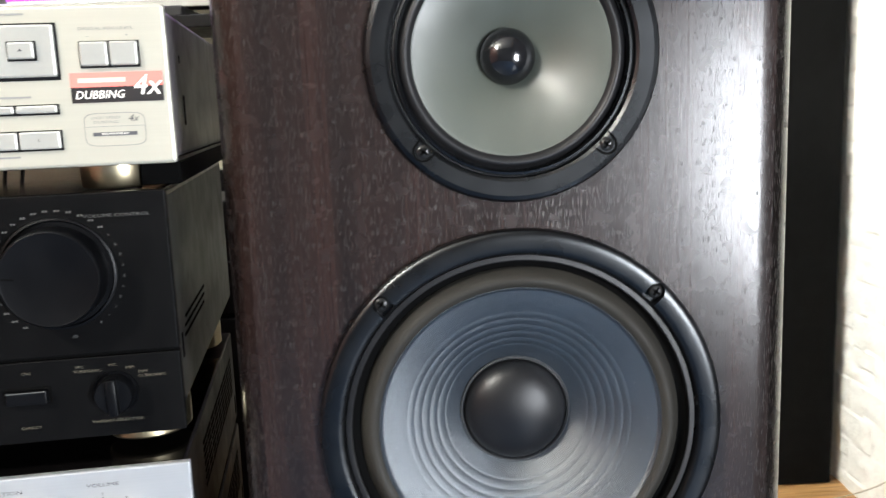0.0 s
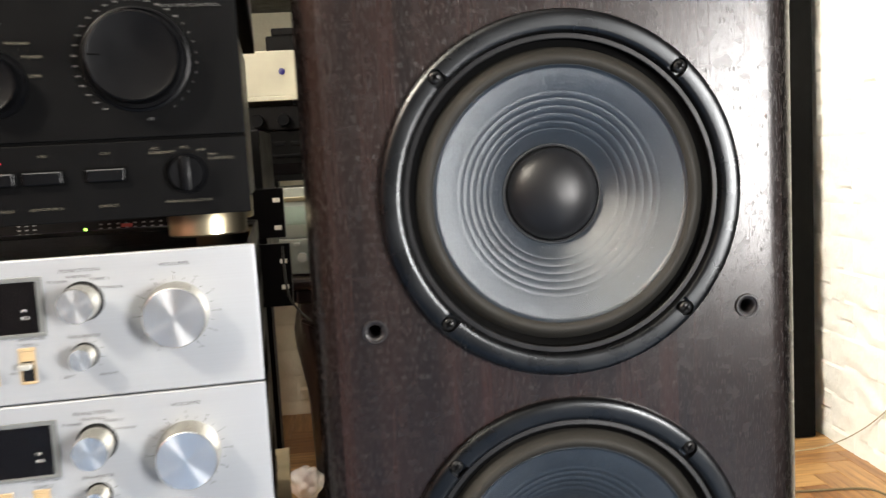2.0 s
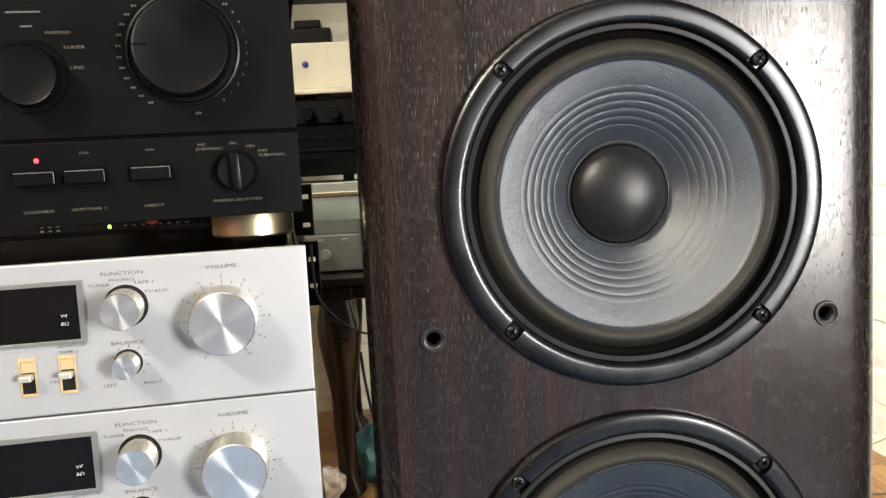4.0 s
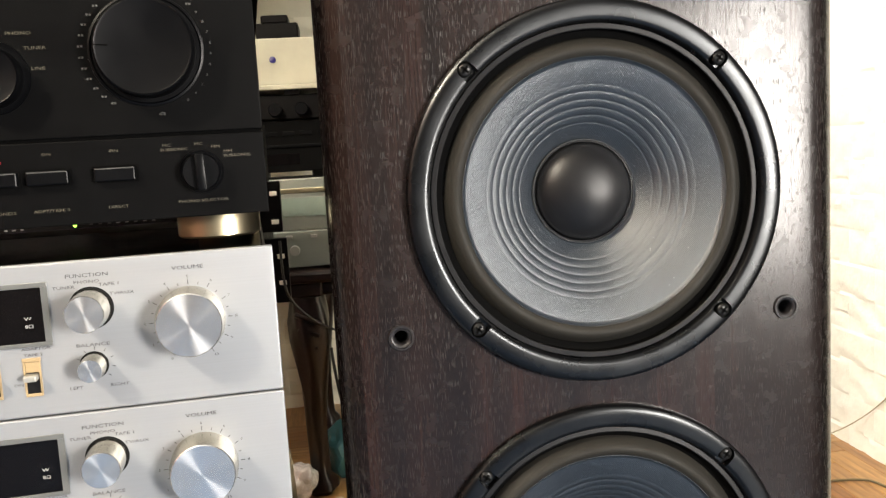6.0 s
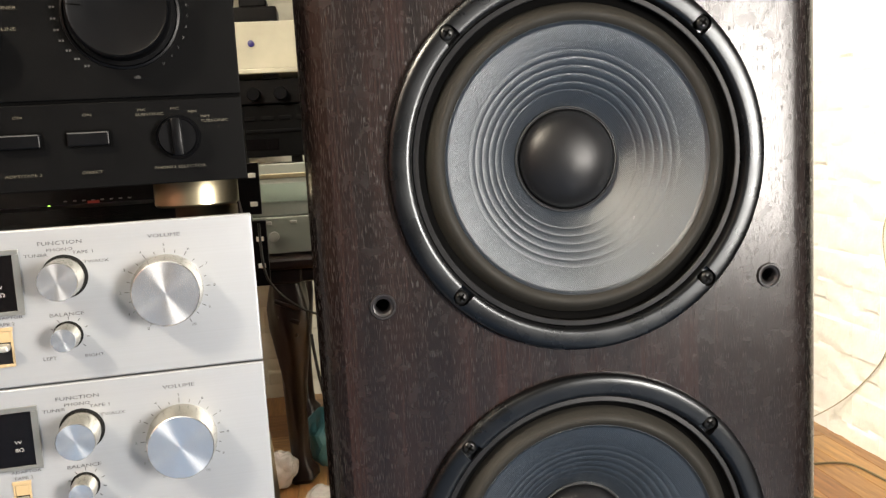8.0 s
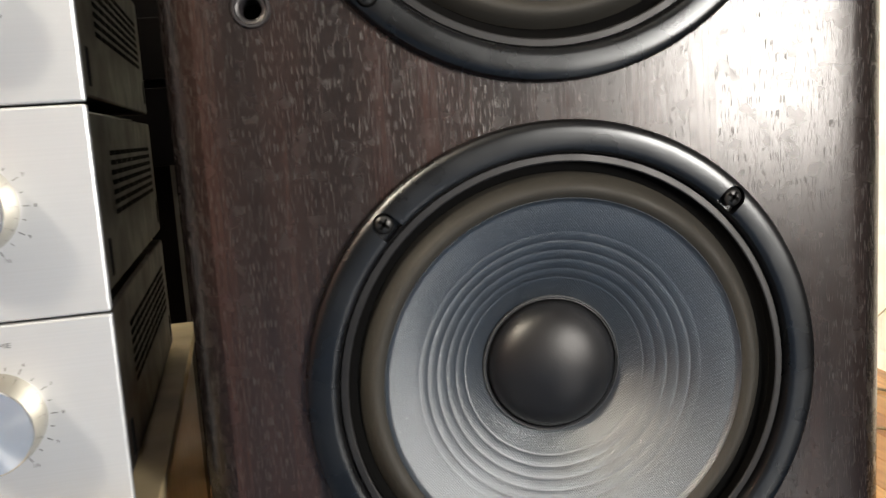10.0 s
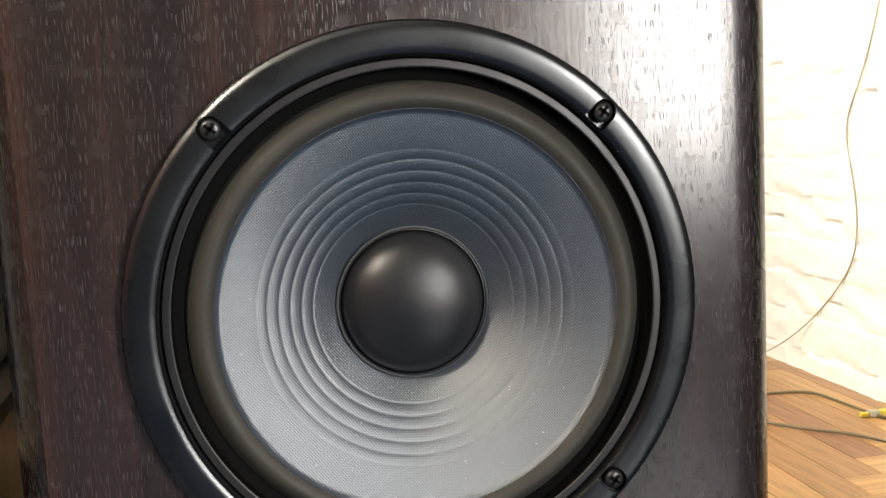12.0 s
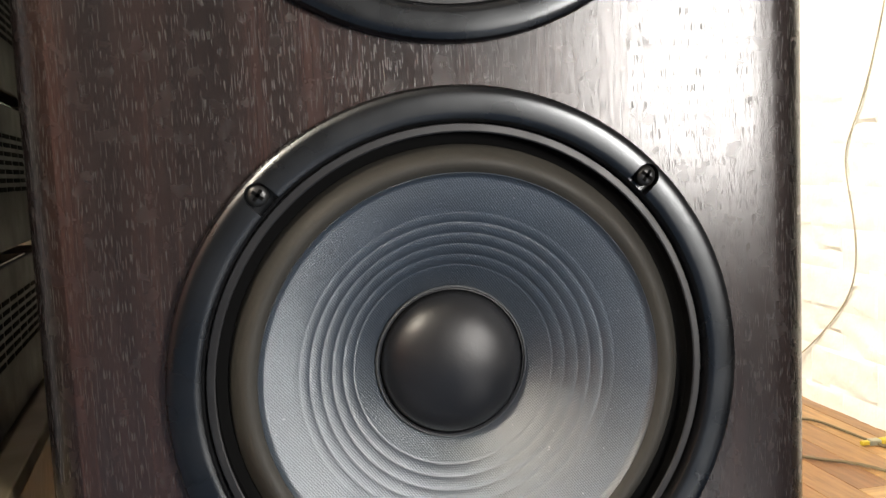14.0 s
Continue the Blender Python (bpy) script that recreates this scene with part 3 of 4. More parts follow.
def silver_amplifier(at):
    W, H = 0.42, 0.0980
    a = thing("silver_amplifier", "silver integrated amplifier with turned aluminium knobs, stacked", "amplifier", at, "stacked silver amplifiers")
    part("faceplate", plate(W, H, 0.0, 0.006), SILVER, a, "brushed silver faceplate")
    part("case", box(-W / 2 + 0.004, W / 2 - 0.004, 0.0062, 0.345, 0.004, H - 0.003, 0.0015), SIDE_CASE, a, "dark brown-grey sheet metal case")
    part("top_plate", box(-W / 2 + 0.006, W / 2 - 0.006, 0.010, 0.245, H - 0.0028, H - 0.0018), GLASS_BLACK, a, "smooth black top plate")
    part("vent_grid", vents(W / 2 - 0.004, 0.088, 0.320, 0.038, 0.077, 7, 9), HOLE, a, "black plates standing in for shaded ventilation slots")["kind"] = "stuff"
    part("side_slot", box(W / 2 - 0.005, W / 2 - 0.0034, 0.046, 0.053, 0.010, 0.030, 0.0005), HOLE, a)
    part("side_slot", box(W / 2 - 0.005, W / 2 - 0.0034, 0.328, 0.334, 0.012, 0.030, 0.0005), HOLE, a)
    knob(a, 0.1542, 0.0535, 0.0205, 0.0215, (KNOB, KNOB_RIM), "volume_knob", 1.08, "turned aluminium volume knob")
    k = knob(a, 0.0938, 0.0670, 0.0116, 0.0255, (KNOB, KNOB_RIM), "function_knob", 1.06, "turned aluminium selector knob")
    knob(a, 0.0920, 0.0298, 0.0073, 0.0175, (KNOB, KNOB_RIM), "balance_knob", 1.10, "small turned aluminium knob")
    knob(a, -0.0540, 0.0270, 0.0085, 0.0110, (KNOB, KNOB_RIM), "small_knob", 1.10)
    for x, z, r in ((0.0938, 0.0670, 0.0138), (0.0920, 0.0298, 0.0090)):
        part("knob_recess", lathe([(r, -0.0003), (r * 0.6, -0.0004)], 48, x, z), GROOVE, a)
    # dial marks and figures
    y = -0.0004
    ticks = []
    for n in range(21):
        g = radians(241 - 15.1 * n)
        r0, r1 = 0.0236, (0.0264 if n % 2 == 0 else 0.0252)
        b = box(r0, r1, y, -0.0001, -0.00022, 0.00022)
        bmesh.ops.transform(b, verts=b.verts[:], matrix=Matrix.Translation((0.1542, 0, 0.0535)) @ Matrix.Rotation(-g, 4, "Y"))
        ticks.append(b)
        if n % 2 == 0:
            words(str(n // 2), 0.1542 + 0.0290 * math.cos(g), 0.0535 + 0.0285 * math.sin(g), 0.0017, y, INK, a, 1.3)
    for n in range(9):
        g = radians(225 - 33.7 * n)
        b = box(0.0098, 0.0118, y, -0.0001, -0.0002, 0.0002)
        bmesh.ops.transform(b, verts=b.verts[:], matrix=Matrix.Translation((0.0932, 0, 0.0300)) @ Matrix.Rotation(-g, 4, "Y"))
        ticks.append(b)
    part("dial_scale", join(*ticks), INK, a)["kind"] = "stuff"
    for t, x, z, h, w in (("VOLUME", 0.1548, 0.0880, 0.0024, 1.5), ("FUNCTION", 0.0930, 0.0882, 0.0024, 1.5), ("TUNER", 0.0785, 0.0812, 0.0020, 1.5), ("PHONO", 0.0925, 0.0840, 0.0020, 1.5),
                          ("TAPE 1", 0.1060, 0.0815, 0.0020, 1.5), ("TV/AUX", 0.1130, 0.0752, 0.0020, 1.5), ("BALANCE", 0.0925, 0.0430, 0.0022, 1.5), ("LEFT", 0.0799, 0.0158, 0.0020, 1.4),
                          ("RIGHT", 0.1062, 0.0155, 0.0020, 1.4), ("ON", 0.0462, 0.0215, 0.0018, 1.4), ("ADAPTOR", 0.0585, 0.0442, 0.0019, 1.4), ("TAPE 2", 0.0565, 0.0402, 0.0019, 1.4)):
        words(t, x, z, h, y, INK, a, w)
    part("small_print", join(box(-0.030, -0.004, y, -0.0001, 0.0245, 0.0262), box(-0.030, -0.008, y, -0.0001, 0.0205, 0.0220), box(-0.015, 0.012, y, -0.0001, 0.0140, 0.0152)), GREY_INK, a)
    # power meter window
    win = part("display_bezel", join(box(-0.0480, 0.0690, -0.0012, 0.001, 0.0830, 0.0862, 0.0004), box(-0.0480, 0.0690, -0.0012, 0.001, 0.0455, 0.0482, 0.0004),
                                     box(-0.0480, -0.0450, -0.0012, 0.001, 0.0482, 0.0830), box(0.0650, 0.0690, -0.0012, 0.001, 0.0482, 0.0830)), BEZEL, a, "pale grey window bezel")
    part("display_window", box(-0.0450, 0.0650, -0.0003, 0.002, 0.0482, 0.0830), GLASS_BLACK, a, "dark power meter window")
    words("W", 0.0559, 0.0635, 0.0022, -0.0005, GLYPH, a, 1.3)
    words("8\u03a9", 0.0562, 0.0585, 0.0022, -0.0005, GLYPH, a, 1.3)
    words("L", -0.0400, 0.0700, 0.0022, -0.0005, PALE_INK, a)
    words("R", -0.0400, 0.0590, 0.0022, -0.0005, PALE_INK, a)
    for x in (0.0312, 0.0550):
        s = part("lever_switch", join(box(x - 0.0056, x + 0.0056, -0.0011, 0.001, 0.0360, 0.0385, 0.0004), box(x - 0.0052, x + 0.0052, -0.0011, 0.001, 0.0135, 0.0155, 0.0004),
                                      box(x - 0.0052, x - 0.0040, -0.0011, 0.001, 0.0155, 0.0360), box(x + 0.0040, x + 0.0052, -0.0011, 0.001, 0.0155, 0.0360)), IVORY, a, "ivory framed lever switch")
        part("slot", box(x - 0.0040, x + 0.0040, -0.0003, 0.001, 0.0155, 0.0290), GROOVE, s)
        part("stop", box(x - 0.0039, x + 0.0039, -0.0007, 0.001, 0.0291, 0.0359, 0.0003), IVORY, s)
        part("lever", box(x - 0.0044, x + 0.0036, -0.0085, 0.0, 0.0245, 0.0285, 0.001), BUTTON, s, "silver switch lever")
    for x in (-0.17, 0.17):
        f = part("foot", upright([(0, -0.006), (0.014, -0.006), (0.014, 0.0), (0, 0.0)], 24), GASKET, a)
        f.location = (x, 0.05, 0.0042)
    return a


# the whole stack is turned a little, its far end towards the viewer
STACK = (-0.4232, 0.0012)
amp = silver_amplifier((*STACK, 0.4900))
amp.matrix_basis = pose(*STACK, 0.4900, 0, 0, TURNED)
copy_thing(amp, pose(*STACK, 0.3910, 0, 0, TURNED))
copy_thing(amp, pose(*STACK, 0.2920, 0, 0, TURNED))


def black_amplifier(at):
    W, H, S = 0.42, 0.1555, 0.0535
    a = thing("black_amplifier", "black integrated amplifier with large round volume knob", "amplifier", at)
    part("upper_panel", box(-W / 2, W / 2, 0.0, 0.008, S + 0.0010, H, 0.0007), BLACK_FACE, a, "matt black upper front panel")
    part("lower_panel", box(-W / 2, W / 2, 0.0, 0.008, 0.0, S - 0.0010, 0.0007), BLACK_FACE, a, "matt black lower front panel")
    part("panel_joint", box(-W / 2 + 0.001, W / 2 - 0.001, 0.003, 0.008, S - 0.0010, S + 0.0010), HOLE, a)
    part("case", box(-W / 2 + 0.005, W / 2 - 0.005, 0.0082, 0.385, 0.004, H - 0.004, 0.003), SATIN_CASE, a, "black sheet metal case")
    part("top_plate", box(-W / 2 + 0.006, W / 2 - 0.006, 0.012, 0.380, H - 0.0038, H - 0.0022), GLASS_BLACK, a, "smooth black top plate")
    part("side_slot", join(*[box(W / 2 - 0.006, W / 2 - 0.0044, 0.06 + 0.004 * k, 0.17 + 0.004 * k, 0.046 + 0.006 * k, 0.048 + 0.006 * k) for k in range(3)]), HOLE, a)
    part("side_screw", box(W / 2 - 0.006, W / 2 - 0.0044, 0.045, 0.050, 0.035, 0.052, 0.0004), HOLE, a)
    y = -0.0004
    cx, cz = 0.1425, 0.1067
    part("volume_dial", lathe([(0.0350, 0.0), (0.0348, -0.0012), (0.0335, -0.0016), (0.0325, -0.0004), (0.030, -0.0004)], 80, cx, cz), BLACK_KNOB, a, "black ring round the volume knob", smooth=40)
    k = part("volume_knob", lathe([(0.0300, 0.0), (0.0298, -0.017), (0.0292, -0.0185), (0.0282, -0.0192), (0.0270, -0.0188), (0, -0.0180)], 80, cx, cz), BLACK_KNOB, a, "large round black volume knob", smooth=35)
    mark = box(0.0200, 0.0280, -0.0197, -0.0180, -0.0004, 0.0004)
    bmesh.ops.transform(mark, verts=mark.verts[:], matrix=Matrix.Translation((cx, 0, cz)) @ Matrix.Rotation(radians(-176), 4, "Y"))
    part("knob_mark", mark, HOLE, k)
    marks = []
    for n in range(30):
        g = radians(-55 + 10 * n)
        px, pz = cx + 0.0392 * math.cos(g), cz + 0.0392 * math.sin(g)
        if n < 10:
            words(str(n), px, pz, 0.0017, y, PALE_INK, a, 1.3)
        else:
            for dx in (-0.0009, 0.0009):
                marks.append(box(px + dx - 0.0006, px + dx + 0.0006, y, -0.0001, pz - 0.0006, pz + 0.0006))
    words("dB", cx + 0.006, cz - 0.0400, 0.0019, y, PALE_INK, a, 1.4)
    part("dial_scale", join(*marks), PALE_INK, a)["kind"] = "stuff"
    words("VOLUME CONTROL", 0.1805, 0.1413, 0.0020, y, PALE_INK, a, 1.55)
    for px, pz in ((0.0512, 0.0928), (-0.0265, 0.0878)):
        part("selector_dial", lathe([(0.0225, 0.0), (0.0222, -0.0010), (0.0205, -0.0004), (0.018, -0.0004)], 56, px, pz), BLACK_KNOB, a, smooth=40)
        part("selector_knob", lathe([(0.0186, 0.0), (0.0184, -0.0135), (0.0176, -0.0150), (0.0166, -0.0146), (0, -0.0140)], 56, px, pz), BLACK_KNOB, a, "round black selector knob", smooth=35)
        for dx, dz, w in ((-0.001, 0.0385, 0.010), (0.0, 0.0300, 0.0035), (-0.026, 0.0255, 0.005), (-0.032, 0.0165, 0.005), (-0.033, 0.0075, 0.005)):
            part("small_print", box(px + dx - w, px + dx + w, y, -0.0001, pz + dz, pz + dz + 0.0011), PALE_INK, a)
    for t, x, z in (("PHONO", 0.0690, 0.1190), ("TUNER", 0.0775, 0.1100), ("LINE", 0.0783, 0.0976)):
        words(t, x, z, 0.0019, y, GOLD_INK, a, 1.5)
    for px, pz, ang in ((0.1694, 0.0288, 92), (-0.0344, 0.0240, 92)):
        part("selector_dial", lathe([(0.0138, 0.0), (0.0136, -0.0008), (0.0124, -0.0004), (0.010, -0.0004)], 44, px, pz), BLACK_KNOB, a, smooth=40)
        kn = part("pointer_knob", lathe([(0.0120, 0.0), (0.0118, -0.0085), (0.0110, -0.0100), (0, -0.0100)], 44, px, pz), BLACK_KNOB, a, "small black pointer knob", smooth=35)
        b = box(-0.0118, 0.0118, -0.0150, -0.008, -0.0030, 0.0030, 0.0012)
        bmesh.ops.transform(b, verts=b.verts[:], matrix=Matrix.Translation((px, 0, pz)) @ Matrix.Rotation(radians(-ang), 4, "Y"))
        part("pointer", b, BLACK_KNOB, kn, smooth=30)
    for t, x, z in (("MC", 0.1688, 0.0466), ("MC", 0.1490, 0.0466), ("SUBSONIC", 0.1535, 0.0438), ("MM", 0.1792, 0.0443), ("MM", 0.1868, 0.0410), ("SUBSONIC", 0.1925, 0.0382), ("PHONO SELECTOR", 0.1690, 0.0102)):
        words(t, x, z, 0.0017, y, GOLD_INK, a, 1.5)
    for x, t in ((0.0476, "LOUDNESS"), (0.0772, "ADPT/TAPE 3"), (0.1168, "DIRECT")):
        part("button_well", box(x - 0.0138, x + 0.0138, -0.0003, 0.001, 0.0250, 0.0362), HOLE, a)
        part("push_button", box(x - 0.0122, x + 0.0122, -0.0050, 0.0, 0.0262, 0.0348, 0.0008), BLACK_KNOB, a, "oblong black push button")
        part("button_edge", box(x - 0.0115, x + 0.0115, -0.0052, -0.0046, 0.0338, 0.0345), PALE_INK, a)
        words(t, x, 0.0098, 0.0017, y, GOLD_INK, a, 1.5)
        if t != "LOUDNESS":
            words("ON", x, 0.0450, 0.0017, y, GOLD_INK, a, 1.5)
    part("red_indicator", lathe([(0.0016, 0.0), (0.0014, -0.0008), (0, -0.0012)], 16, 0.0490, 0.0415), RED_LAMP, a, "small lit red indicator")
    for x, yy in ((0.1750, 0.065), (-0.1750, 0.065), (0.1750, 0.28), (-0.1750, 0.28)):
        f = part("foot", upright([(0, -0.0225), (0.0275, -0.0225), (0.0290, -0.0210), (0.0290, -0.0020), (0.0280, 0.0), (0, 0.0)], 56), BRASS, a, "round polished brass foot", smooth=40)
        f.location = (x, yy, 0.0042)
    return a


black_amplifier((*STACK, 0.6105)).matrix_basis = pose(*STACK, 0.6105, 0, 0, TURNED)


def disc_recorder(at):
    W, H = 0.42, 0.0950
    a = thing("disc_recorder", "champagne silver disc recorder with a salmon sticker", "disc recorder", at)
    part("faceplate", plate(W, H, 0.0, 0.006, 0.002), CHAMPAGNE, a, "champagne silver faceplate")
    part("case", box(-W / 2 + 0.004, W / 2 - 0.003, 0.0062, 0.375, 0.002, H - 0.001, 0.003), GREY_CASE, a, "grey metal case")
    # dark sheet added so that the grey case's underside reads as shaded
    part("underside_sheet", box(-W / 2 + 0.004, W / 2 - 0.003, 0.0068, 0.372, -0.0004, 0.0018), CASE, a, "dark sheet putting shade on the underside")
    part("side_screw", join(lathe([(0.003, 0.0), (0, 0.0)], 16)), HOLE, a).matrix_basis = pose(W / 2 - 0.0026, 0.065, 0.066, 0, 0, 90)
    part("side_slot", box(W / 2 - 0.004, W / 2 - 0.0026, 0.07, 0.076, 0.022, 0.042), HOLE, a)
    y = -0.0004
    X = lambda x: (x + 0.2083) * 0.978 + 0.2057
    Zz = lambda z: z - 0.782
    # tray front in its recess
    part("tray_recess", join(box(X(-0.5200), X(-0.2675), -0.0004, 0.001, Zz(0.8340), Zz(0.8672))), GROOVE, a)
    part("tray_surround", box(X(-0.5190), X(-0.2690), -0.0030, 0.001, Zz(0.8360), Zz(0.8662), 0.0012), BUTTON, a, "pale silver tray surround")
    part("tray_gap", box(X(-0.5080), X(-0.3022), -0.0034, 0.001, Zz(0.8432), Zz(0.8592)), GROOVE, a)
    part("disc_tray", box(X(-0.5072), X(-0.3032), -0.0044, 0.001, Zz(0.8442), Zz(0.8590), 0.0008), BUTTON, a, "closed silver disc tray")

    def key(x0, x1, z0, z1, out=0.0030, base_y=0.0):
        part("key_gap", box(x0 - 0.0008, x1 + 0.0009, base_y - 0.0004, base_y + 0.001, z0 - 0.0012, z1 + 0.0006), GROOVE, a)
        return part("key", box(x0, x1, base_y - out, base_y, z0, z1, 0.0010), BUTTON, a, "oblong silver key")

    key(X(-0.2950), X(-0.2800), Zz(0.8465), Zz(0.8562), 0.0030, -0.003)
    key(X(-0.2548), X(-0.2386), Zz(0.8415), Zz(0.8555), 0.0035)
    key(X(-0.2374), X(-0.2212), Zz(0.8415), Zz(0.8555), 0.0035)
    key(X(-0.3210), X(-0.2962), Zz(0.8150), Zz(0.8195))
    key(X(-0.2950), X(-0.2712), Zz(0.8150), Zz(0.8195))
    key(X(-0.3600), X(-0.3352), Zz(0.7938), Zz(0.8042))
    key(X(-0.3210), X(-0.2962), Zz(0.7938), Zz(0.8042))
    key(X(-0.2950), X(-0.2712), Zz(0.7938), Zz(0.8042))
    for x, z in ((-0.3560, 0.8180), (-0.3385, 0.8180)):
        part("round_key", lathe([(0.0044, 0.0), (0.0044, -0.0004)], 28, X(x), Zz(z)), GROOVE, a)
        part("round_key", lathe([(0.0038, 0.0), (0.0038, -0.0022), (0.0030, -0.0030), (0, -0.0033)], 28, X(x), Zz(z)), BUTTON, a, "small round silver key", smooth=45)
    part("display_window", box(X(-0.5200), X(-0.3710), -0.0010, 0.001, Zz(0.7890), Zz(0.8262), 0.0006), GLASS_BLACK, a, "dark display window with lit letters")
    for z in (0.8158, 0.7985):
        part("round_key", lathe([(0.0036, -0.001), (0.0036, -0.0028), (0.0028, -0.0036), (0, -0.0038)], 28, X(-0.3815), Zz(z)), BUTTON, a, smooth=45)
    words("DISC", X(-0.4320), Zz(0.7985), 0.0056, -0.0013, CYAN_LAMP, a, 1.2)
    words("DISC", X(-0.4650), Zz(0.7985), 0.0056, -0.0013, CYAN_LAMP, a, 1.2)
    part("display_bars", join(box(X(-0.4300), X(-0.4100), -0.0013, -0.0011, Zz(0.8150), Zz(0.8160)), box(X(-0.4080), X(-0.4000), -0.0013, -0.0011, Zz(0.7982), Zz(0.7996))), PALE_INK, a)
    part("display_mark", box(X(-0.4450), X(-0.4370), -0.0013, -0.0011, Zz(0.8090), Zz(0.8106)), RED_LAMP, a)
    # sticker and print
    st = part("sticker", box(X(-0.2625), X(-0.2083), -0.0006, 0.0002, Zz(0.8200), Zz(0.8376)), BLACK_STICKER, a, "black and salmon advertising sticker")
    part("sticker_top", box(X(-0.2625), X(-0.2083), -0.0008, 0.0002, Zz(0.8292), Zz(0.8376)), RED_STICKER, st)
    words("DUBBING", X(-0.2460), Zz(0.8244), 0.0048, -0.0010, WHITE, st, 0.95, 0.25)
    words("4x", X(-0.2182), Zz(0.8292), 0.0120, -0.0012, WHITE, st, 0.95, 0.25)
    part("sticker_bars", box(X(-0.2580), X(-0.2300), -0.0010, -0.0007, Zz(0.8318), Zz(0.8345)), material("faded_pink", (0.78, 0.36, 0.30), 0.4), st)
    words("DIGITAL REC LEVEL", X(-0.2390), Zz(0.8632), 0.0017, y, GREY_INK, a, 1.5)
    words("-", X(-0.2500), Zz(0.8590), 0.0022, y, GREY_INK, a, 1.5)
    words("+", X(-0.2272), Zz(0.8590), 0.0022, y, GREY_INK, a, 1.2)
    words("HIGH SPEED", X(-0.2440), Zz(0.8108), 0.0015, y, GREY_INK, a, 1.45)
    words("DUBBING", X(-0.2440), Zz(0.8082), 0.0015, y, GREY_INK, a, 1.6)
    words("4x", X(-0.2280), Zz(0.8100), 0.0040, y, INK, a, 1.1, 0.3)
    part("print_pill", box(X(-0.2525), X(-0.2262), y - 0.0001, -0.0001, Zz(0.8000), Zz(0.8022)), INK, a)
    words("SHUFFLE PLAY", X(-0.2393), Zz(0.8011), 0.0012, y - 0.0003, WHITE, a, 1.5)
    rim = []
    for k in range(40):
        g = 2 * math.pi * k / 40
        ex, ez = math.cos(g), math.sin(g)
        rim.append((math.copysign(abs(ex) ** 0.35, ex), math.copysign(abs(ez) ** 0.35, ez)))
    mx_, mz_, rx_, rz_ = X(-0.2390), Zz(0.8038), 0.0178, 0.0100
    bm = bmesh.new()
    inner, outer = [[bm.verts.new((mx_ + ex * (rx_ - d), y, mz_ + ez * (rz_ - d))) for ex, ez in rim] for d in (0.0004, 0.0)]
    for k in range(40):
        n = (k + 1) % 40
        bm.faces.new((outer[k], outer[n], inner[n], inner[k]))
    part("print_frame", bm, GREY_INK, a)
    part("print_line", box(X(-0.2565), X(-0.2215), y, -0.0001, Zz(0.8055), Zz(0.8058)), GREY_INK, a)
    for x0, x1, z in ((-0.3200, -0.2850, 0.8718), (-0.3040, -0.2860, 0.8240), (-0.3620, -0.3470, 0.8240), (-0.3450, -0.3310, 0.8240), (-0.3130, -0.2960, 0.7888)):
        part("small_print", box(X(x0), X(x1), y, -0.0001, Zz(z), Zz(z) + 0.0011), GREY_INK, a)
    words("II", X(-0.2835), Zz(0.7990), 0.0016, -0.0033, INK, a, 1.0)
    part("eject_mark", outline([(X(-0.2888), Zz(0.8508)), (X(-0.2862), Zz(0.8508)), (X(-0.2875), Zz(0.8525))], -0.0063, -0.0059), INK, a)
    part("play_mark", outline([(X(-0.3095), Zz(0.7980)), (X(-0.3078), Zz(0.7990)), (X(-0.3095), Zz(0.8000))], -0.0034, -0.0030), INK, a)
    for x, yy in ((0.164, 0.050), (-0.164, 0.050), (0.164, 0.25), (-0.164, 0.25)):
        f = part("foot", upright([(0, -0.018), (0.0220, -0.018), (0.0232, -0.0165), (0.0232, -0.001), (0, 0.0)], 48), BRASS, a, "round brass foot", smooth=40)
        f.location = (x, yy, 0.002)
    part("side_rail", box(0.182, 0.207, 0.03, 0.372, -0.0152, -0.0006, 0.001), HOLE, a, "black rail under the case")
    return a


disc_recorder((-0.4138, 0.0023, 0.7820)).matrix_basis = pose(-0.4138, 0.0023, 0.7820, 0, 0, TURNED)

# the low table under the stack
tb = thing("low_table", "low brown wooden table with pale plywood edge", "table")
tb.matrix_basis = pose(-0.2145, 0.025, 0, 0, 0, TURNED)
part("tabletop", box(-0.47, 0.0105, -0.03, 0.452, 0.279, 0.2900, 0.001), PALE_WOOD, tb, "pale plywood top")
# panels take the dark wood to put their shade into the colour
part("side_panel", box(-0.012, 0.0040, -0.02, 0.44, 0, 0.2785), DARK_WOOD, tb, "side panel, its shade put in as dark wood")
part("side_panel", box(-0.468, -0.450, -0.02, 0.44, 0, 0.2785), DARK_WOOD, tb)
part("back_panel", box(-0.449, -0.013, 0.425, 0.44, 0, 0.2785), DARK_WOOD, tb)

# ---------------------------------------------------------------- behind the stack
rt = thing("carved_table", "dark brown carved wooden table with ornate leg", "table")
part("tabletop", box(-1.05, -0.05, 1.00, 1.50, 0.412, 0.434, 0.006), DARK_WOOD, rt, "dark brown tabletop")
for x0, x1 in ((-0.300, -0.10), (-0.98, -0.80)):
    part("apron", box(x0, x1, 1.022, 1.045, 0.385, 0.4115, 0.006), DARK_WOOD, rt, "carved dark apron piece")


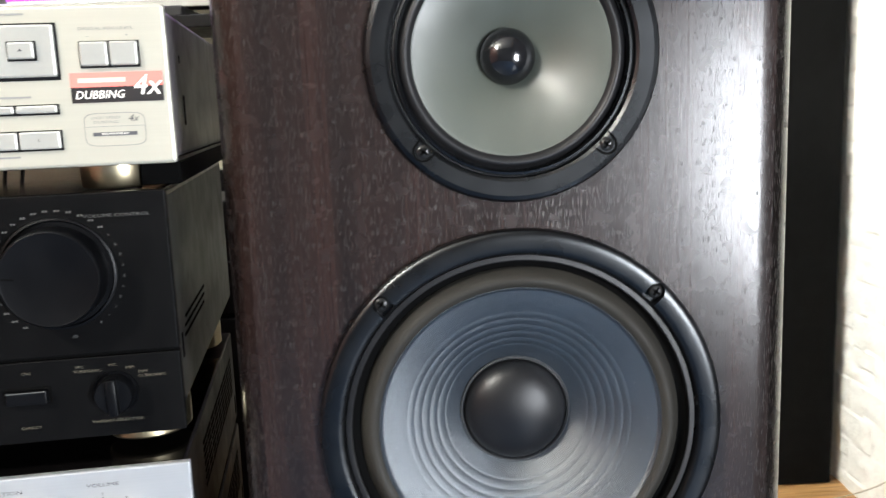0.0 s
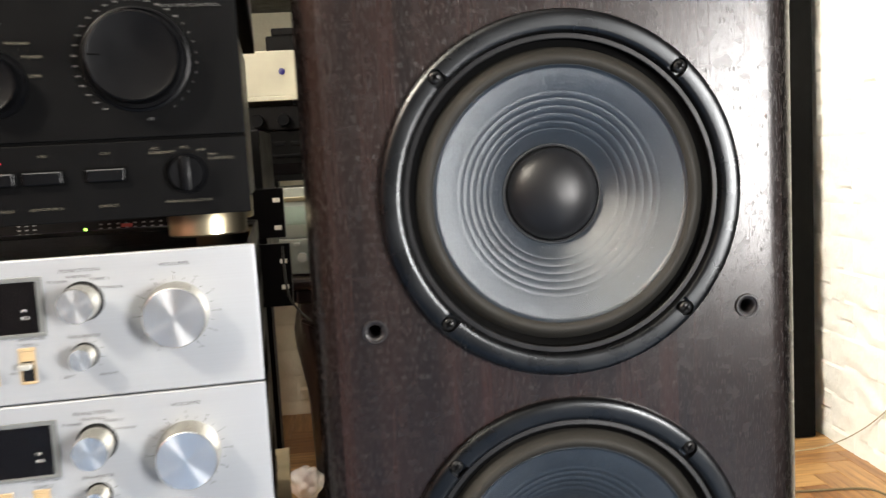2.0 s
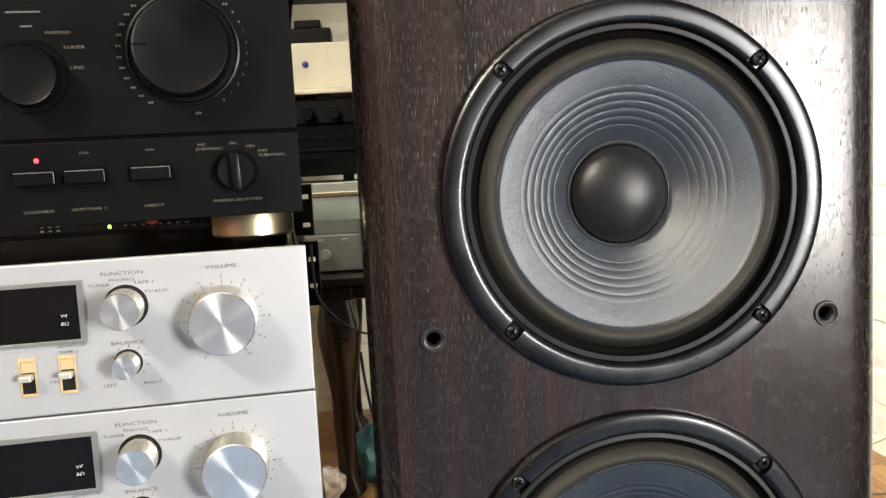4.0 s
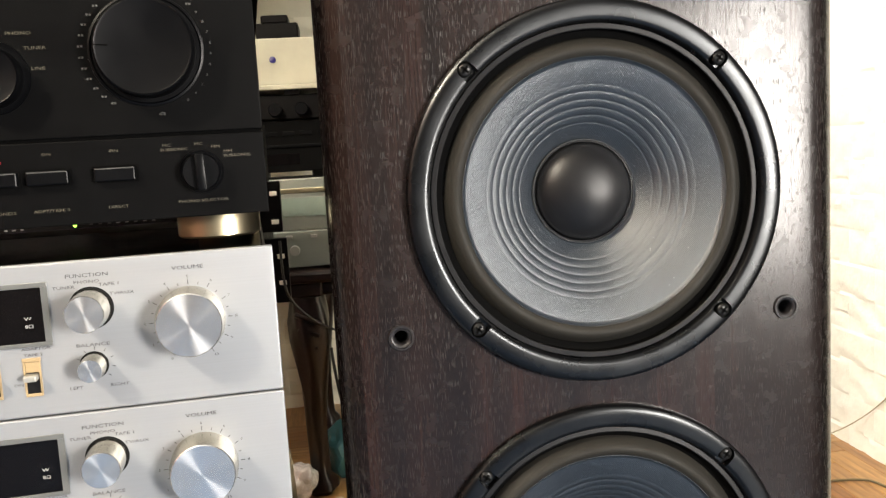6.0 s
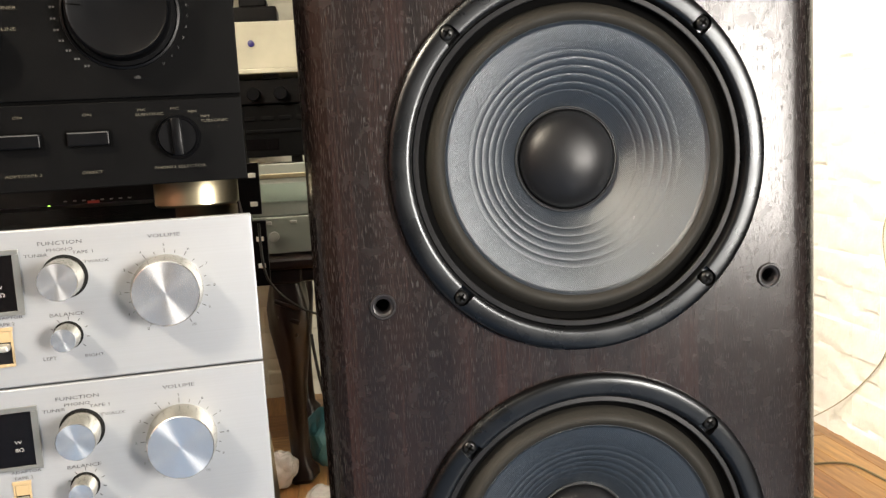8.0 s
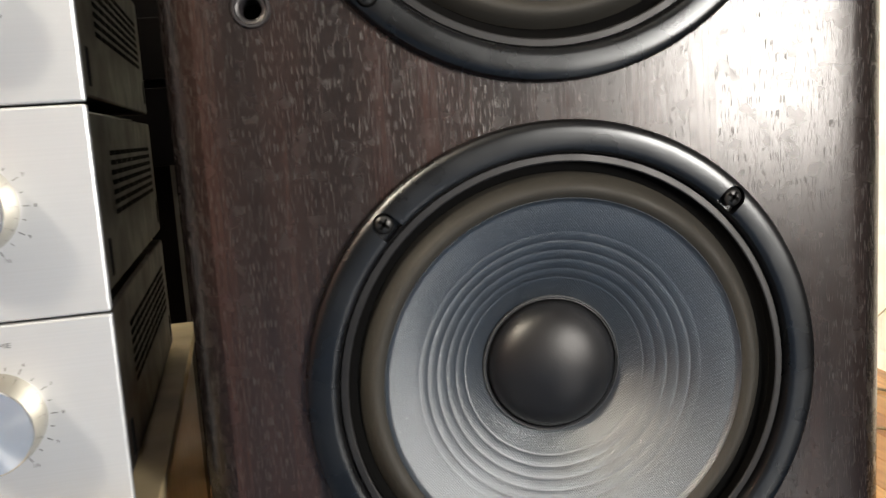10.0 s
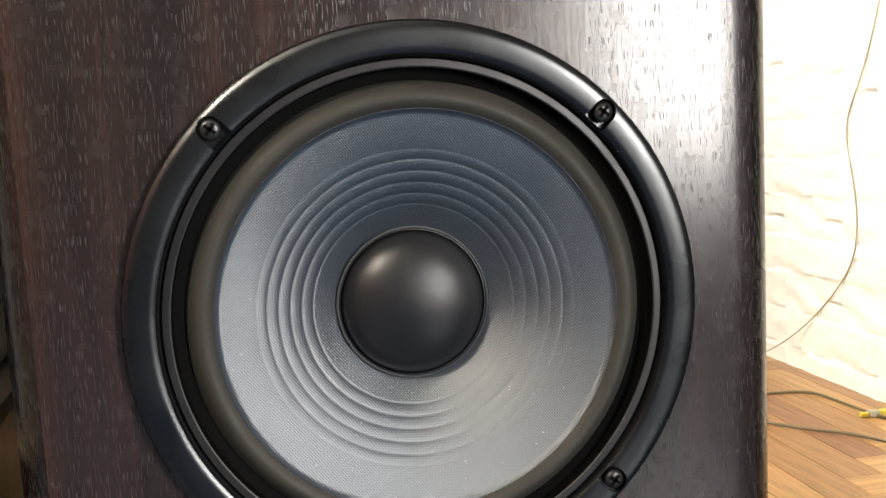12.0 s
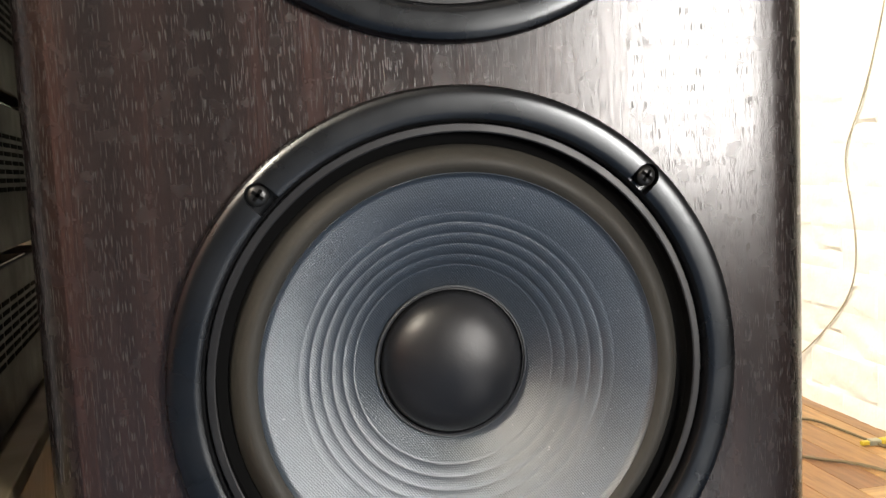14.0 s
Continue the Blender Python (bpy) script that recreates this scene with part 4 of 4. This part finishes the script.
def carved_leg(x, y):
    prof = [(0.0, 0.0), (0.024, 0.0), (0.032, 0.010), (0.030, 0.024), (0.020, 0.036), (0.018, 0.06), (0.019, 0.12), (0.022, 0.19), (0.029, 0.25), (0.036, 0.30), (0.038, 0.335), (0.034, 0.365), (0.030, 0.384), (0, 0.384)]
    bm = upright(prof, 32)
    for v in bm.verts:
        # twisted flutes round the leg
        r = math.hypot(v.co.x, v.co.y)
        if r > 0.01:
            k = 1 + 0.09 * math.sin(5 * math.atan2(v.co.y, v.co.x) + 34 * v.co.z)
            v.co.x, v.co.y = v.co.x * k, v.co.y * k
    leg = part("leg", bm, DARK_WOOD, rt, "carved dark brown leg", (x, y, 0), 40)
    part("knee_block", box(-0.030, 0.030, -0.030, 0.030, 0.3845, 0.4115, 0.004), DARK_WOOD, leg)
    for k in range(3):
        b = box(-0.026 + 0.005 * k, 0.026 - 0.005 * k, -0.041, -0.030, -0.004, 0.004, 0.003)
        bmesh.ops.transform(b, verts=b.verts[:], matrix=Matrix.Translation((0, 0.004 * k, 0.345 - 0.026 * k)) @ Matrix.Rotation(radians(24), 4, "Y"))
        part("carving", b, DARK_WOOD, leg, smooth=40)
    return leg


for lx in (-0.255, -0.93):
    for ly in (1.045, 1.44):
        carved_leg(lx, ly)

rc = thing("silver_receiver", "old silver receiver on the carved table", "receiver", (-0.42, 1.04, 0.4345))
part("case", box(-0.21, 0.24, 0.02, 0.30, 0.008, 0.166, 0.003), WHITE_CASE, rc, "pale cream metal case")
part("dial_panel", box(-0.212, 0.242, 0.0, 0.019, 0.072, 0.168, 0.002), RECEIVER, rc, "silver dial panel")
part("dial_glass", box(-0.20, 0.225, -0.0015, 0.001, 0.098, 0.132), grainy("green_dial_glass", (0.17, 0.21, 0.18), 0.15), rc, "pale green dial glass")
part("trim_strip", box(-0.212, 0.242, -0.004, -0.0005, 0.142, 0.150, 0.001), BRASS, rc)
part("control_panel", box(-0.212, 0.242, -0.004, 0.019, 0.004, 0.071, 0.002), RECEIVER, rc, "silver control panel")
for k in range(7):
    knob(rc, -0.168 + 0.053 * k, 0.036, 0.0088, 0.012, (BUTTON, BUTTON), "knob", 1.05).location = (0, -0.004, 0)
for k in range(5):
    part("switch", box(0.0 + 0.045 * k, 0.012 + 0.045 * k, -0.008, -0.004, 0.058, 0.064, 0.001), BUTTON, rc)
for x in (-0.18, 0.20):
    part("foot", box(x - 0.015, x + 0.015, 0.03, 0.06, 0.0, 0.008), GASKET, rc)

dk = thing("black_tape_deck", "black stereo component on top of the receiver", "stereo component", (-0.42, 1.06, 0.6030))
part("case", box(-0.21, 0.25, 0.006, 0.28, 0.012, 0.106, 0.002), CASE, dk, "black metal case")
part("faceplate", box(-0.212, 0.252, -0.004, 0.0055, 0.012, 0.107, 0.002), BLACK_FACE, dk, "black faceplate")
part("ridge", box(-0.21, 0.25, -0.007, -0.0042, 0.056, 0.062, 0.001), BLACK_KNOB, dk)
part("window", box(0.10, 0.17, -0.0055, -0.0042, 0.025, 0.045), GLASS_BLACK, dk)
for k in range(9):
    part("key", box(-0.05 + 0.032 * k, -0.028 + 0.032 * k, -0.0065, -0.0042, 0.078, 0.086, 0.001), BLACK_KNOB, dk)
for x in (-0.16, 0.10, 0.20):
    part("foot", box(x - 0.01, x + 0.01, 0.02, 0.05, 0.0, 0.012), GASKET, dk)

mx = thing("black_mixer", "small black mixer with two round knobs", "mixer", (-0.40, 1.05, 0.7103))
part("case", box(0.035, 0.24, 0.0, 0.20, 0.0, 0.045, 0.003), CASE, mx, "black case")
for x in (0.065, 0.113, 0.161, 0.205):
    knob(mx, x, 0.018, 0.0110, 0.016, (BLACK_KNOB, BLACK_KNOB), "knob", 1.1)

wb = thing("white_amplifier_box", "cream white metal box with a blue button", "electronics box", (-0.38, 1.04, 0.7555))
part("case", box(-0.16, 0.26, 0.0, 0.20, 0.017, 0.100, 0.002), WHITE_CASE, wb, "cream white case")
part("ledge", box(-0.162, 0.262, -0.01, 0.20, 0.008, 0.0165, 0.002), WHITE_CASE, wb)
part("blue_button", lathe([(0.0060, 0.0), (0.0055, -0.002), (0, -0.003)], 24, 0.096, 0.062), BLUE_GLOW, wb, "navy button given a faint glow")
for x in (-0.12, 0.125, 0.22):
    part("foot", box(x - 0.014, x + 0.014, 0.005, 0.035, 0.0, 0.008), GASKET, wb)

sm = thing("black_adapter", "small black box lying on a white case", "adapter", (-0.265, 1.09, 0.8556))
part("case", box(-0.05, 0.028, 0.0, 0.08, 0, 0.034, 0.003), CASE, sm)
part("lid", box(-0.04, 0.010, 0.01, 0.07, 0.0345, 0.050, 0.003), CASE, sm)
sm = thing("black_speaker_box", "small black box standing on a white case", "box", (-0.165, 1.09, 0.8556))
part("case", box(-0.035, 0.06, 0.0, 0.08, 0, 0.048, 0.003), CASE, sm)
part("front", box(-0.028, 0.05, -0.003, -0.0004, 0.006, 0.041, 0.001), GLASS_BLACK, sm)
cable("wall_cable", [(-0.205, 1.16, 0.858), (-0.21, 1.30, 0.88), (-0.20, 1.45, 0.92), (-0.185, 1.58, 0.96)], 0.004, DARK_CABLE, "dark cable running up behind the boxes")

# television on a wall shelf
sh = thing("wall_shelf", "black wall shelf on brackets under the television", "shelf")
part("board", box(-1.5, 0.05, 1.04, 1.26, 0.962, 0.984, 0.002), CASE, sh, "black shelf board")
for x in (-1.35, -0.62):
    part("bracket", box(x - 0.015, x + 0.015, 1.05, BACK_Y - 0.001, 0.930, 0.9615, 0.002), CASE, sh)
tv = thing("television", "lit television screen showing purple level bars", "television", (-0.75, 1.10, 0.9845))
part("body", box(-0.55, 0.75, 0.012, 0.06, 0.02, 0.78, 0.004), CASE, tv, "thin black body")
part("bezel", join(box(-0.55, 0.75, 0.0, 0.0115, 0.020, 0.034, 0.002), box(-0.55, 0.75, 0.0, 0.0115, 0.766, 0.78, 0.002), box(-0.55, -0.538, 0.0, 0.0115, 0.034, 0.766), box(0.738, 0.75, 0.0, 0.0115, 0.034, 0.766)), BUTTON, tv, "silver screen bezel")
part("stand", box(-0.10, 0.30, -0.03, 0.15, 0.0, 0.0195, 0.004), GASKET, tv)
screen = part("screen", box(-0.538, 0.738, 0.006, 0.0115, 0.034, 0.766), glow("screen_backlight", (0.80, 0.74, 0.88), 1.1), tv, "bright lilac screen picture")
MAGENTA, LAMP_WHITE, DIM = glow("magenta_bars", (0.70, 0.02, 0.95), 1.6), glow("white_drawing", (1, 0.97, 1.0), 2.2), material("dark_picture_parts", (0.03, 0.025, 0.035), 0.4)
bars = []
for k in range(84):
    h = 0.030 + 0.030 * abs(math.sin(k * 0.9)) + 0.02 * random.random()
    bars.append(box(-0.53 + k * 0.0150, -0.53 + k * 0.0150 + 0.0075, 0.0045, 0.0055, 0.092, 0.092 + h))
part("level_bar_row", join(*bars), MAGENTA, screen)["kind"] = "stuff"
part("glow_line", box(-0.02, 0.42, 0.0045, 0.0055, 0.040, 0.046), MAGENTA, screen)
for x0 in (0.215, 0.215 + 0.47, 0.215 - 0.47):
    for dx in (-0.089, 0.089):
        part("drawn_reel", lathe([(0.035, 0.0042), (0.035, 0.0035), (0.0, 0.0035)], 40, x0 + dx, 0.066), LAMP_WHITE, screen)
        part("reel_ring", lathe([(0.029, 0.0034), (0.029, 0.0028), (0.021, 0.0028), (0.021, 0.0034)], 40, x0 + dx, 0.066), DIM, screen)
    part("drawn_window", outline([(x0 + 0.032 * math.cos(radians(t)), 0.066 + 0.026 * math.sin(radians(t))) for t in range(0, 181, 15)], 0.0034, 0.0040), DIM, screen)
for x0, x1, z0, z1 in ((0.37, 0.445, 0.058, 0.135), (0.49, 0.565, 0.045, 0.120), (-0.14, -0.02, 0.036, 0.058), (-0.40, -0.33, 0.058, 0.13), (0.63, 0.70, 0.05, 0.10)):
    part("dark_picture_area", box(x0, x1, 0.0035, 0.0045, z0, z1), DIM, screen)
part("title_band", box(-0.09, 0.088, 0.0040, 0.0048, 0.055, 0.086), glow("grey_lilac_band", (0.30, 0.25, 0.34), 1.0), screen)
words("TEST", 0.045, 0.070, 0.018, 0.003, LAMP_WHITE, screen, 1.2)
words("DISC", 0.215, 0.074, 0.012, 0.003, LAMP_WHITE, screen, 1.2)

# made-up white blocks, standing for the bright strip below the recorder
sb = thing("white_box", "white block added for the bright strip under the recorder", "box", (-0.50, 1.075, 0.7103))
part("case", box(-0.128, 0.120, 0.0, 0.18, 0.0, 0.0445, 0.002), WHITE_CASE, sb, "white case")
ct = thing("white_carton", "white block added beside the receiver for the bright strip", "carton", (-0.84, 1.06, 0.4345))
part("block_body", box(-0.195, 0.195, 0.0, 0.30, 0.0, 0.345, 0.002), WHITE_CASE, ct, "white body of the added block")
part("block_top", box(-0.197, 0.197, -0.002, 0.302, 0.3455, 0.352, 0.001), WHITE_CASE, ct)
for x, d in ((-0.490, 0.0), (-0.473, 0.003), (-0.381, 0.012), (-0.345, 0.014)):
    cable("audio_cable", [(x, 0.376, 0.815), (x, 0.40, 0.805), (x + d * 0.3, 0.415, 0.775), (x + d, 0.42, 0.745), (x + d, 0.46, 0.69), (x + d, 0.56, 0.64), (x + d, 0.652, 0.630)], 0.0022, DARK_CABLE, "thin dark cable hanging behind the disc recorder")

# rack unit standing just behind the amplifiers
rk = thing("rack_unit", "black rack-mount unit with slotted ears", "rack unit", (-0.49, 0.64, 0.0))
# hidden height and left end are made up, to block a pale reflection
part("case", box(-0.36, 0.205, 0.012, 0.16, 0.445, 0.695, 0.002), CASE, rk, "black case")
for z0, x1, dz in ((0.443, 0.237, 0.090), (0.542, 0.233, 0.070)):
    ear = part("rack_ear", box(-0.37, x1, 0.0, 0.0115, z0, z0 + dz, 0.001), CASE, rk, "black slotted rack ear")
    for d in ((0.028, 0.065) if dz > 0.08 else (0.014, 0.053)):
        part("ear_slot", box(x1 - 0.0145, x1 - 0.0045, -0.0006, 0.001, z0 + d - 0.0032, z0 + d + 0.0032, 0.0007), WHITE, ear)
part("green_indicator", lathe([(0.0027, 0.0), (0.0024, -0.001), (0, -0.0016)], 16, -0.041, 0.569), GREEN_LAMP, rk, "small lit green indicator")
part("red_label", box(0.008, 0.023, -0.0006, 0.001, 0.570, 0.575), material("faded_red_label", (0.25, 0.03, 0.02), 0.5), rk)
dots = []
for i in range(8):
    for j in range(4):
        dots.append(box(-0.022 + 0.0117 * i, -0.0177 + 0.0117 * i, -0.0006, 0.001, 0.557 + 0.0059 * j, 0.5588 + 0.0059 * j))
        if i < 3:
            dots.append(box(-0.132 + 0.0104 * i, -0.1277 + 0.0104 * i, -0.0006, 0.001, 0.5605 + 0.0059 * j, 0.5623 + 0.0059 * j))
part("print_dots", join(*dots), GREY_INK, rk)["kind"] = "stuff"
for lx in (-0.34, 0.16):
    for ly in (0.03, 0.12):
        part("leg", box(lx, lx + 0.03, ly, ly + 0.03, 0, 0.4448), CASE, rk)
cable("audio_cable", [(-0.262, 0.634, 0.53), (-0.262, 0.632, 0.47), (-0.256, 0.634, 0.448), (-0.235, 0.65, 0.420), (-0.205, 0.66, 0.395), (-0.17, 0.67, 0.385), (-0.12, 0.68, 0.38)], 0.0018, DARK_CABLE, "thin dark cable hanging behind the amplifiers")
cable("audio_cable", [(-0.215, 0.96, 0.30), (-0.21, 0.95, 0.24), (-0.195, 0.95, 0.16), (-0.18, 0.97, 0.08), (-0.15, 1.0, 0.004)], 0.003, DARK_CABLE, "dark cable hanging beside the carved leg")


def crumpled(name, label, category, at, r, mat, flat=0.6):
    bm = bmesh.new()
    bmesh.ops.create_icosphere(bm, subdivisions=4, radius=r)
    for v in bm.verts:
        n = noise.noise(v.co * (4.0 / r) * 0.25 + Vector(at) * 9) + 0.6 * noise.noise(v.co * (9.0 / r) * 0.25)
        v.co *= 1 + 0.32 * n
        v.co.z *= flat
    lo = min(v.co.z for v in bm.verts)
    ob = part(name, bm, mat, None, "", (at[0], at[1], at[2] - lo))
    return tagged(ob, label, category)


crumpled("plastic_bag", "crumpled white plastic bag on the floor", "bag", (-0.292, 1.02, 0.0), 0.032, PLASTIC_BAG, 1.0)
crumpled("teal_wrapper", "crumpled teal wrapper on the floor", "wrapper", (-0.205, 1.10, 0.0), 0.045, TEAL, 1.3)
crumpled("paper_scrap", "crumpled pale paper on the floor", "paper", (-0.215, 0.90, 0.0), 0.030, PLASTIC_BAG, 0.6)
random.seed(11)
bundle = thing("stick_bundle", "loose bundle of pale wooden sticks on the floor", "sticks")
for k in range(9):
    row = k // 4
    st = part("stick", box(-0.085, 0.085, -0.006, 0.006, 0.0, 0.010, 0.002), PALE_WOOD, bundle)
    st.matrix_basis = pose(-0.215 + random.uniform(-0.015, 0.015), 0.79 + 0.022 * (k % 4) + 0.006 * row, 0.001 + 0.0125 * row, 0, 0, random.uniform(-14, 14))

# ---------------------------------------------------------------- beside the speaker
bc = thing("black_cabinet", "tall matt black cabinet standing in the corner", "cabinet")
part("front", box(0.30, 0.786, 1.132, 1.150, 0.002, 1.90, 0.003), BLACK_CLOTH, bc, "matt black front")
part("body", box(0.304, 0.782, 1.1505, 1.58, 0.002, 1.898, 0.002), BLACK_CLOTH, bc)

cable("white_wall_cable", [(0.8045, 0.714, 0.805), (0.8045, 0.760, 0.643), (0.8045, 0.787, 0.552), (0.8045, 0.823, 0.474), (0.8045, 0.857, 0.425), (0.8045, 0.835, 0.349), (0.8045, 0.821, 0.289), (0.8045, 0.823, 0.217), (0.8045, 0.871, 0.157), (0.8045, 0.957, 0.081), (0.785, 1.03, 0.025), (0.73, 1.05, 0.003), (0.66, 1.06, 0.003), (0.55, 1.02, 0.003)], 0.0013, PALE_CABLE, "thin grey cable hanging down the white brick wall")
cable("floor_cable", [(0.50, 0.87, 0.003), (0.60, 0.86, 0.003), (0.68, 0.855, 0.003), (0.74, 0.85, 0.003), (0.745, 0.80, 0.003), (0.75, 0.75, 0.003), (0.755, 0.69, 0.003), (0.78, 0.60, 0.003)], 0.0022, TAN_CABLE, "thin brown cable lying on the wooden floor")
cable("floor_cable", [(0.48, 0.84, 0.003), (0.56, 0.77, 0.003), (0.603, 0.72, 0.003), (0.636, 0.677, 0.003), (0.68, 0.652, 0.003), (0.70, 0.60, 0.003), (0.72, 0.52, 0.003)], 0.0022, TAN_CABLE, "thin brown cable lying on the wooden floor")
pg = thing("cable_plug", "small yellow and white cable plug on the floor", "plug", (0.752, 0.712, 0.0))
pg.scale = (0.72, 0.72, 0.72)
part("shell", box(-0.012, 0.012, -0.008, 0.008, 0.0, 0.013, 0.003), WHITE_CASE, pg, "white plug shell")
part("cap", box(0.0125, 0.034, -0.007, 0.007, 0.001, 0.013, 0.003), YELLOW, pg, "yellow cap")
part("strain_relief", box(-0.030, -0.0125, -0.005, 0.005, 0.002, 0.011, 0.002), YELLOW, pg)


# ---------------------------------------------------------------- pieces of floor and walls
def brick_mesh(length, height, seed, mat):
    """A cushioned foam brick with an uneven, chiselled front; it faces -x."""
    rnd = random.Random(seed)
    nu, nv = 10, 7
    bm = bmesh.new()
    grid = []
    for j in range(nv + 1):
        row = []
        for i in range(nu + 1):
            u, v = i / nu, j / nv
            edge = min(u * length, (1 - u) * length, v * height, (1 - v) * height)
            # split stone: slanting ridges with broken flats between them
            q = Vector((u * length * 17 + v * height * 11 + seed * 7.3, v * height * 26 - u * length * 7, seed * 1.7))
            ridge = 1 - abs(noise.noise(q)) * 2.4
            d = 0.0056 if edge <= 1e-6 else 0.0046 + 0.0046 * ridge + 0.0022 * noise.noise(q * 2.9)
            jitter = (0, 0) if edge <= 1e-6 else (rnd.uniform(-1, 1) * 0.004, rnd.uniform(-1, 1) * 0.003)
            # keep the margin narrow, so that the cushion rises at once
            uu = u * length + jitter[0]
            vv = v * height + jitter[1]
            if 0 < i < nu and (i == 1 or i == nu - 1):
                uu = (0.006 if i == 1 else length - 0.006) + jitter[0] * 0.3
            if 0 < j < nv and (j == 1 or j == nv - 1):
                vv = (0.006 if j == 1 else height - 0.006) + jitter[1] * 0.3
            row.append(bm.verts.new((-d, uu, vv)))
        grid.append(row)
    for j in range(nv):
        for i in range(nu):
            bm.faces.new((grid[j][i], grid[j + 1][i], grid[j + 1][i + 1], grid[j][i + 1]))
    bmesh.ops.recalc_face_normals(bm, faces=bm.faces[:])
    if sum(f.normal.x for f in bm.faces) > 0:
        bmesh.ops.reverse_faces(bm, faces=bm.faces[:])
    me = bpy.data.meshes.new("brick")
    bm.to_mesh(me)
    bm.free()
    me.materials.append(mat)
    me.polygons.foreach_set("use_smooth", [True] * len(me.polygons))
    me.set_sharp_from_angle(angle=radians(22))
    return me


BH, BL = 0.0675, 0.165
FULL = [brick_mesh(BL, BH, s, BRICK) for s in range(8)]
SHADED = [brick_mesh(BL, BH, s + 20, SHADED_BRICK) for s in range(5)]
rnd = random.Random(4)
for c in range(19):
    y, k = 0.20 - (BL / 2 if c % 2 else 0), 0
    while y < BACK_Y - BL:
        ob = new("brick", rnd.choice(FULL))
        ob.parent = wall_side
        ob.location = (WALL_X - 0.001, y, -0.034 + c * BH)
        y += BL
for c in range(15):
    x = -0.60 - (BL / 2 if c % 2 else 0)
    while x < 0.12:
        ob = new("brick", rnd.choice(SHADED))
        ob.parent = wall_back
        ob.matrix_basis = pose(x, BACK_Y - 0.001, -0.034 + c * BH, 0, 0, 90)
        x += BL

# herringbone parquet: each strip lies along the y axis of its own mesh, so that the grain follows it
SW, SL = 0.052, 0.312
FLOOR_X, FLOOR_Y = (-0.60, WALL_X - 0.002), (0.02, BACK_Y - 0.002)
whole = {}


def strip_mesh(w, l):
    key = (round(w, 4), round(l, 4))
    if key not in whole:
        me = bpy.data.meshes.new("floor_strip")
        b = box(0, w - 0.0008, 0, l - 0.0008, -0.004, 0.0, 0.0004, 1)
        b.to_mesh(me)
        b.free()
        me.materials.append(PARQUET)
        whole[key] = me
    return whole[key]


def lay(x0, y0, wide, deep, along_x):
    x1, y1 = min(x0 + wide, FLOOR_X[1]), min(y0 + deep, FLOOR_Y[1])
    x0, y0 = max(x0, FLOOR_X[0]), max(y0, FLOOR_Y[0])
    if x1 - x0 < 0.006 or y1 - y0 < 0.006:
        return
    ob = new("floor_strip", strip_mesh(y1 - y0, x1 - x0) if along_x else strip_mesh(x1 - x0, y1 - y0))
    ob.parent = floor
    ob.matrix_basis = pose(x0, y1, 0, 0, 0, -90) if along_x else pose(x0, y0, 0)


for m in range(-5, 4):
    for k in range(-8, 40):
        sx, sy = k * SW + 2 * SL * m, k * SW - 0.1
        lay(sx, sy, SL, SW, True)
        lay(sx + SL, sy + SW - SL, SW, SL, False)
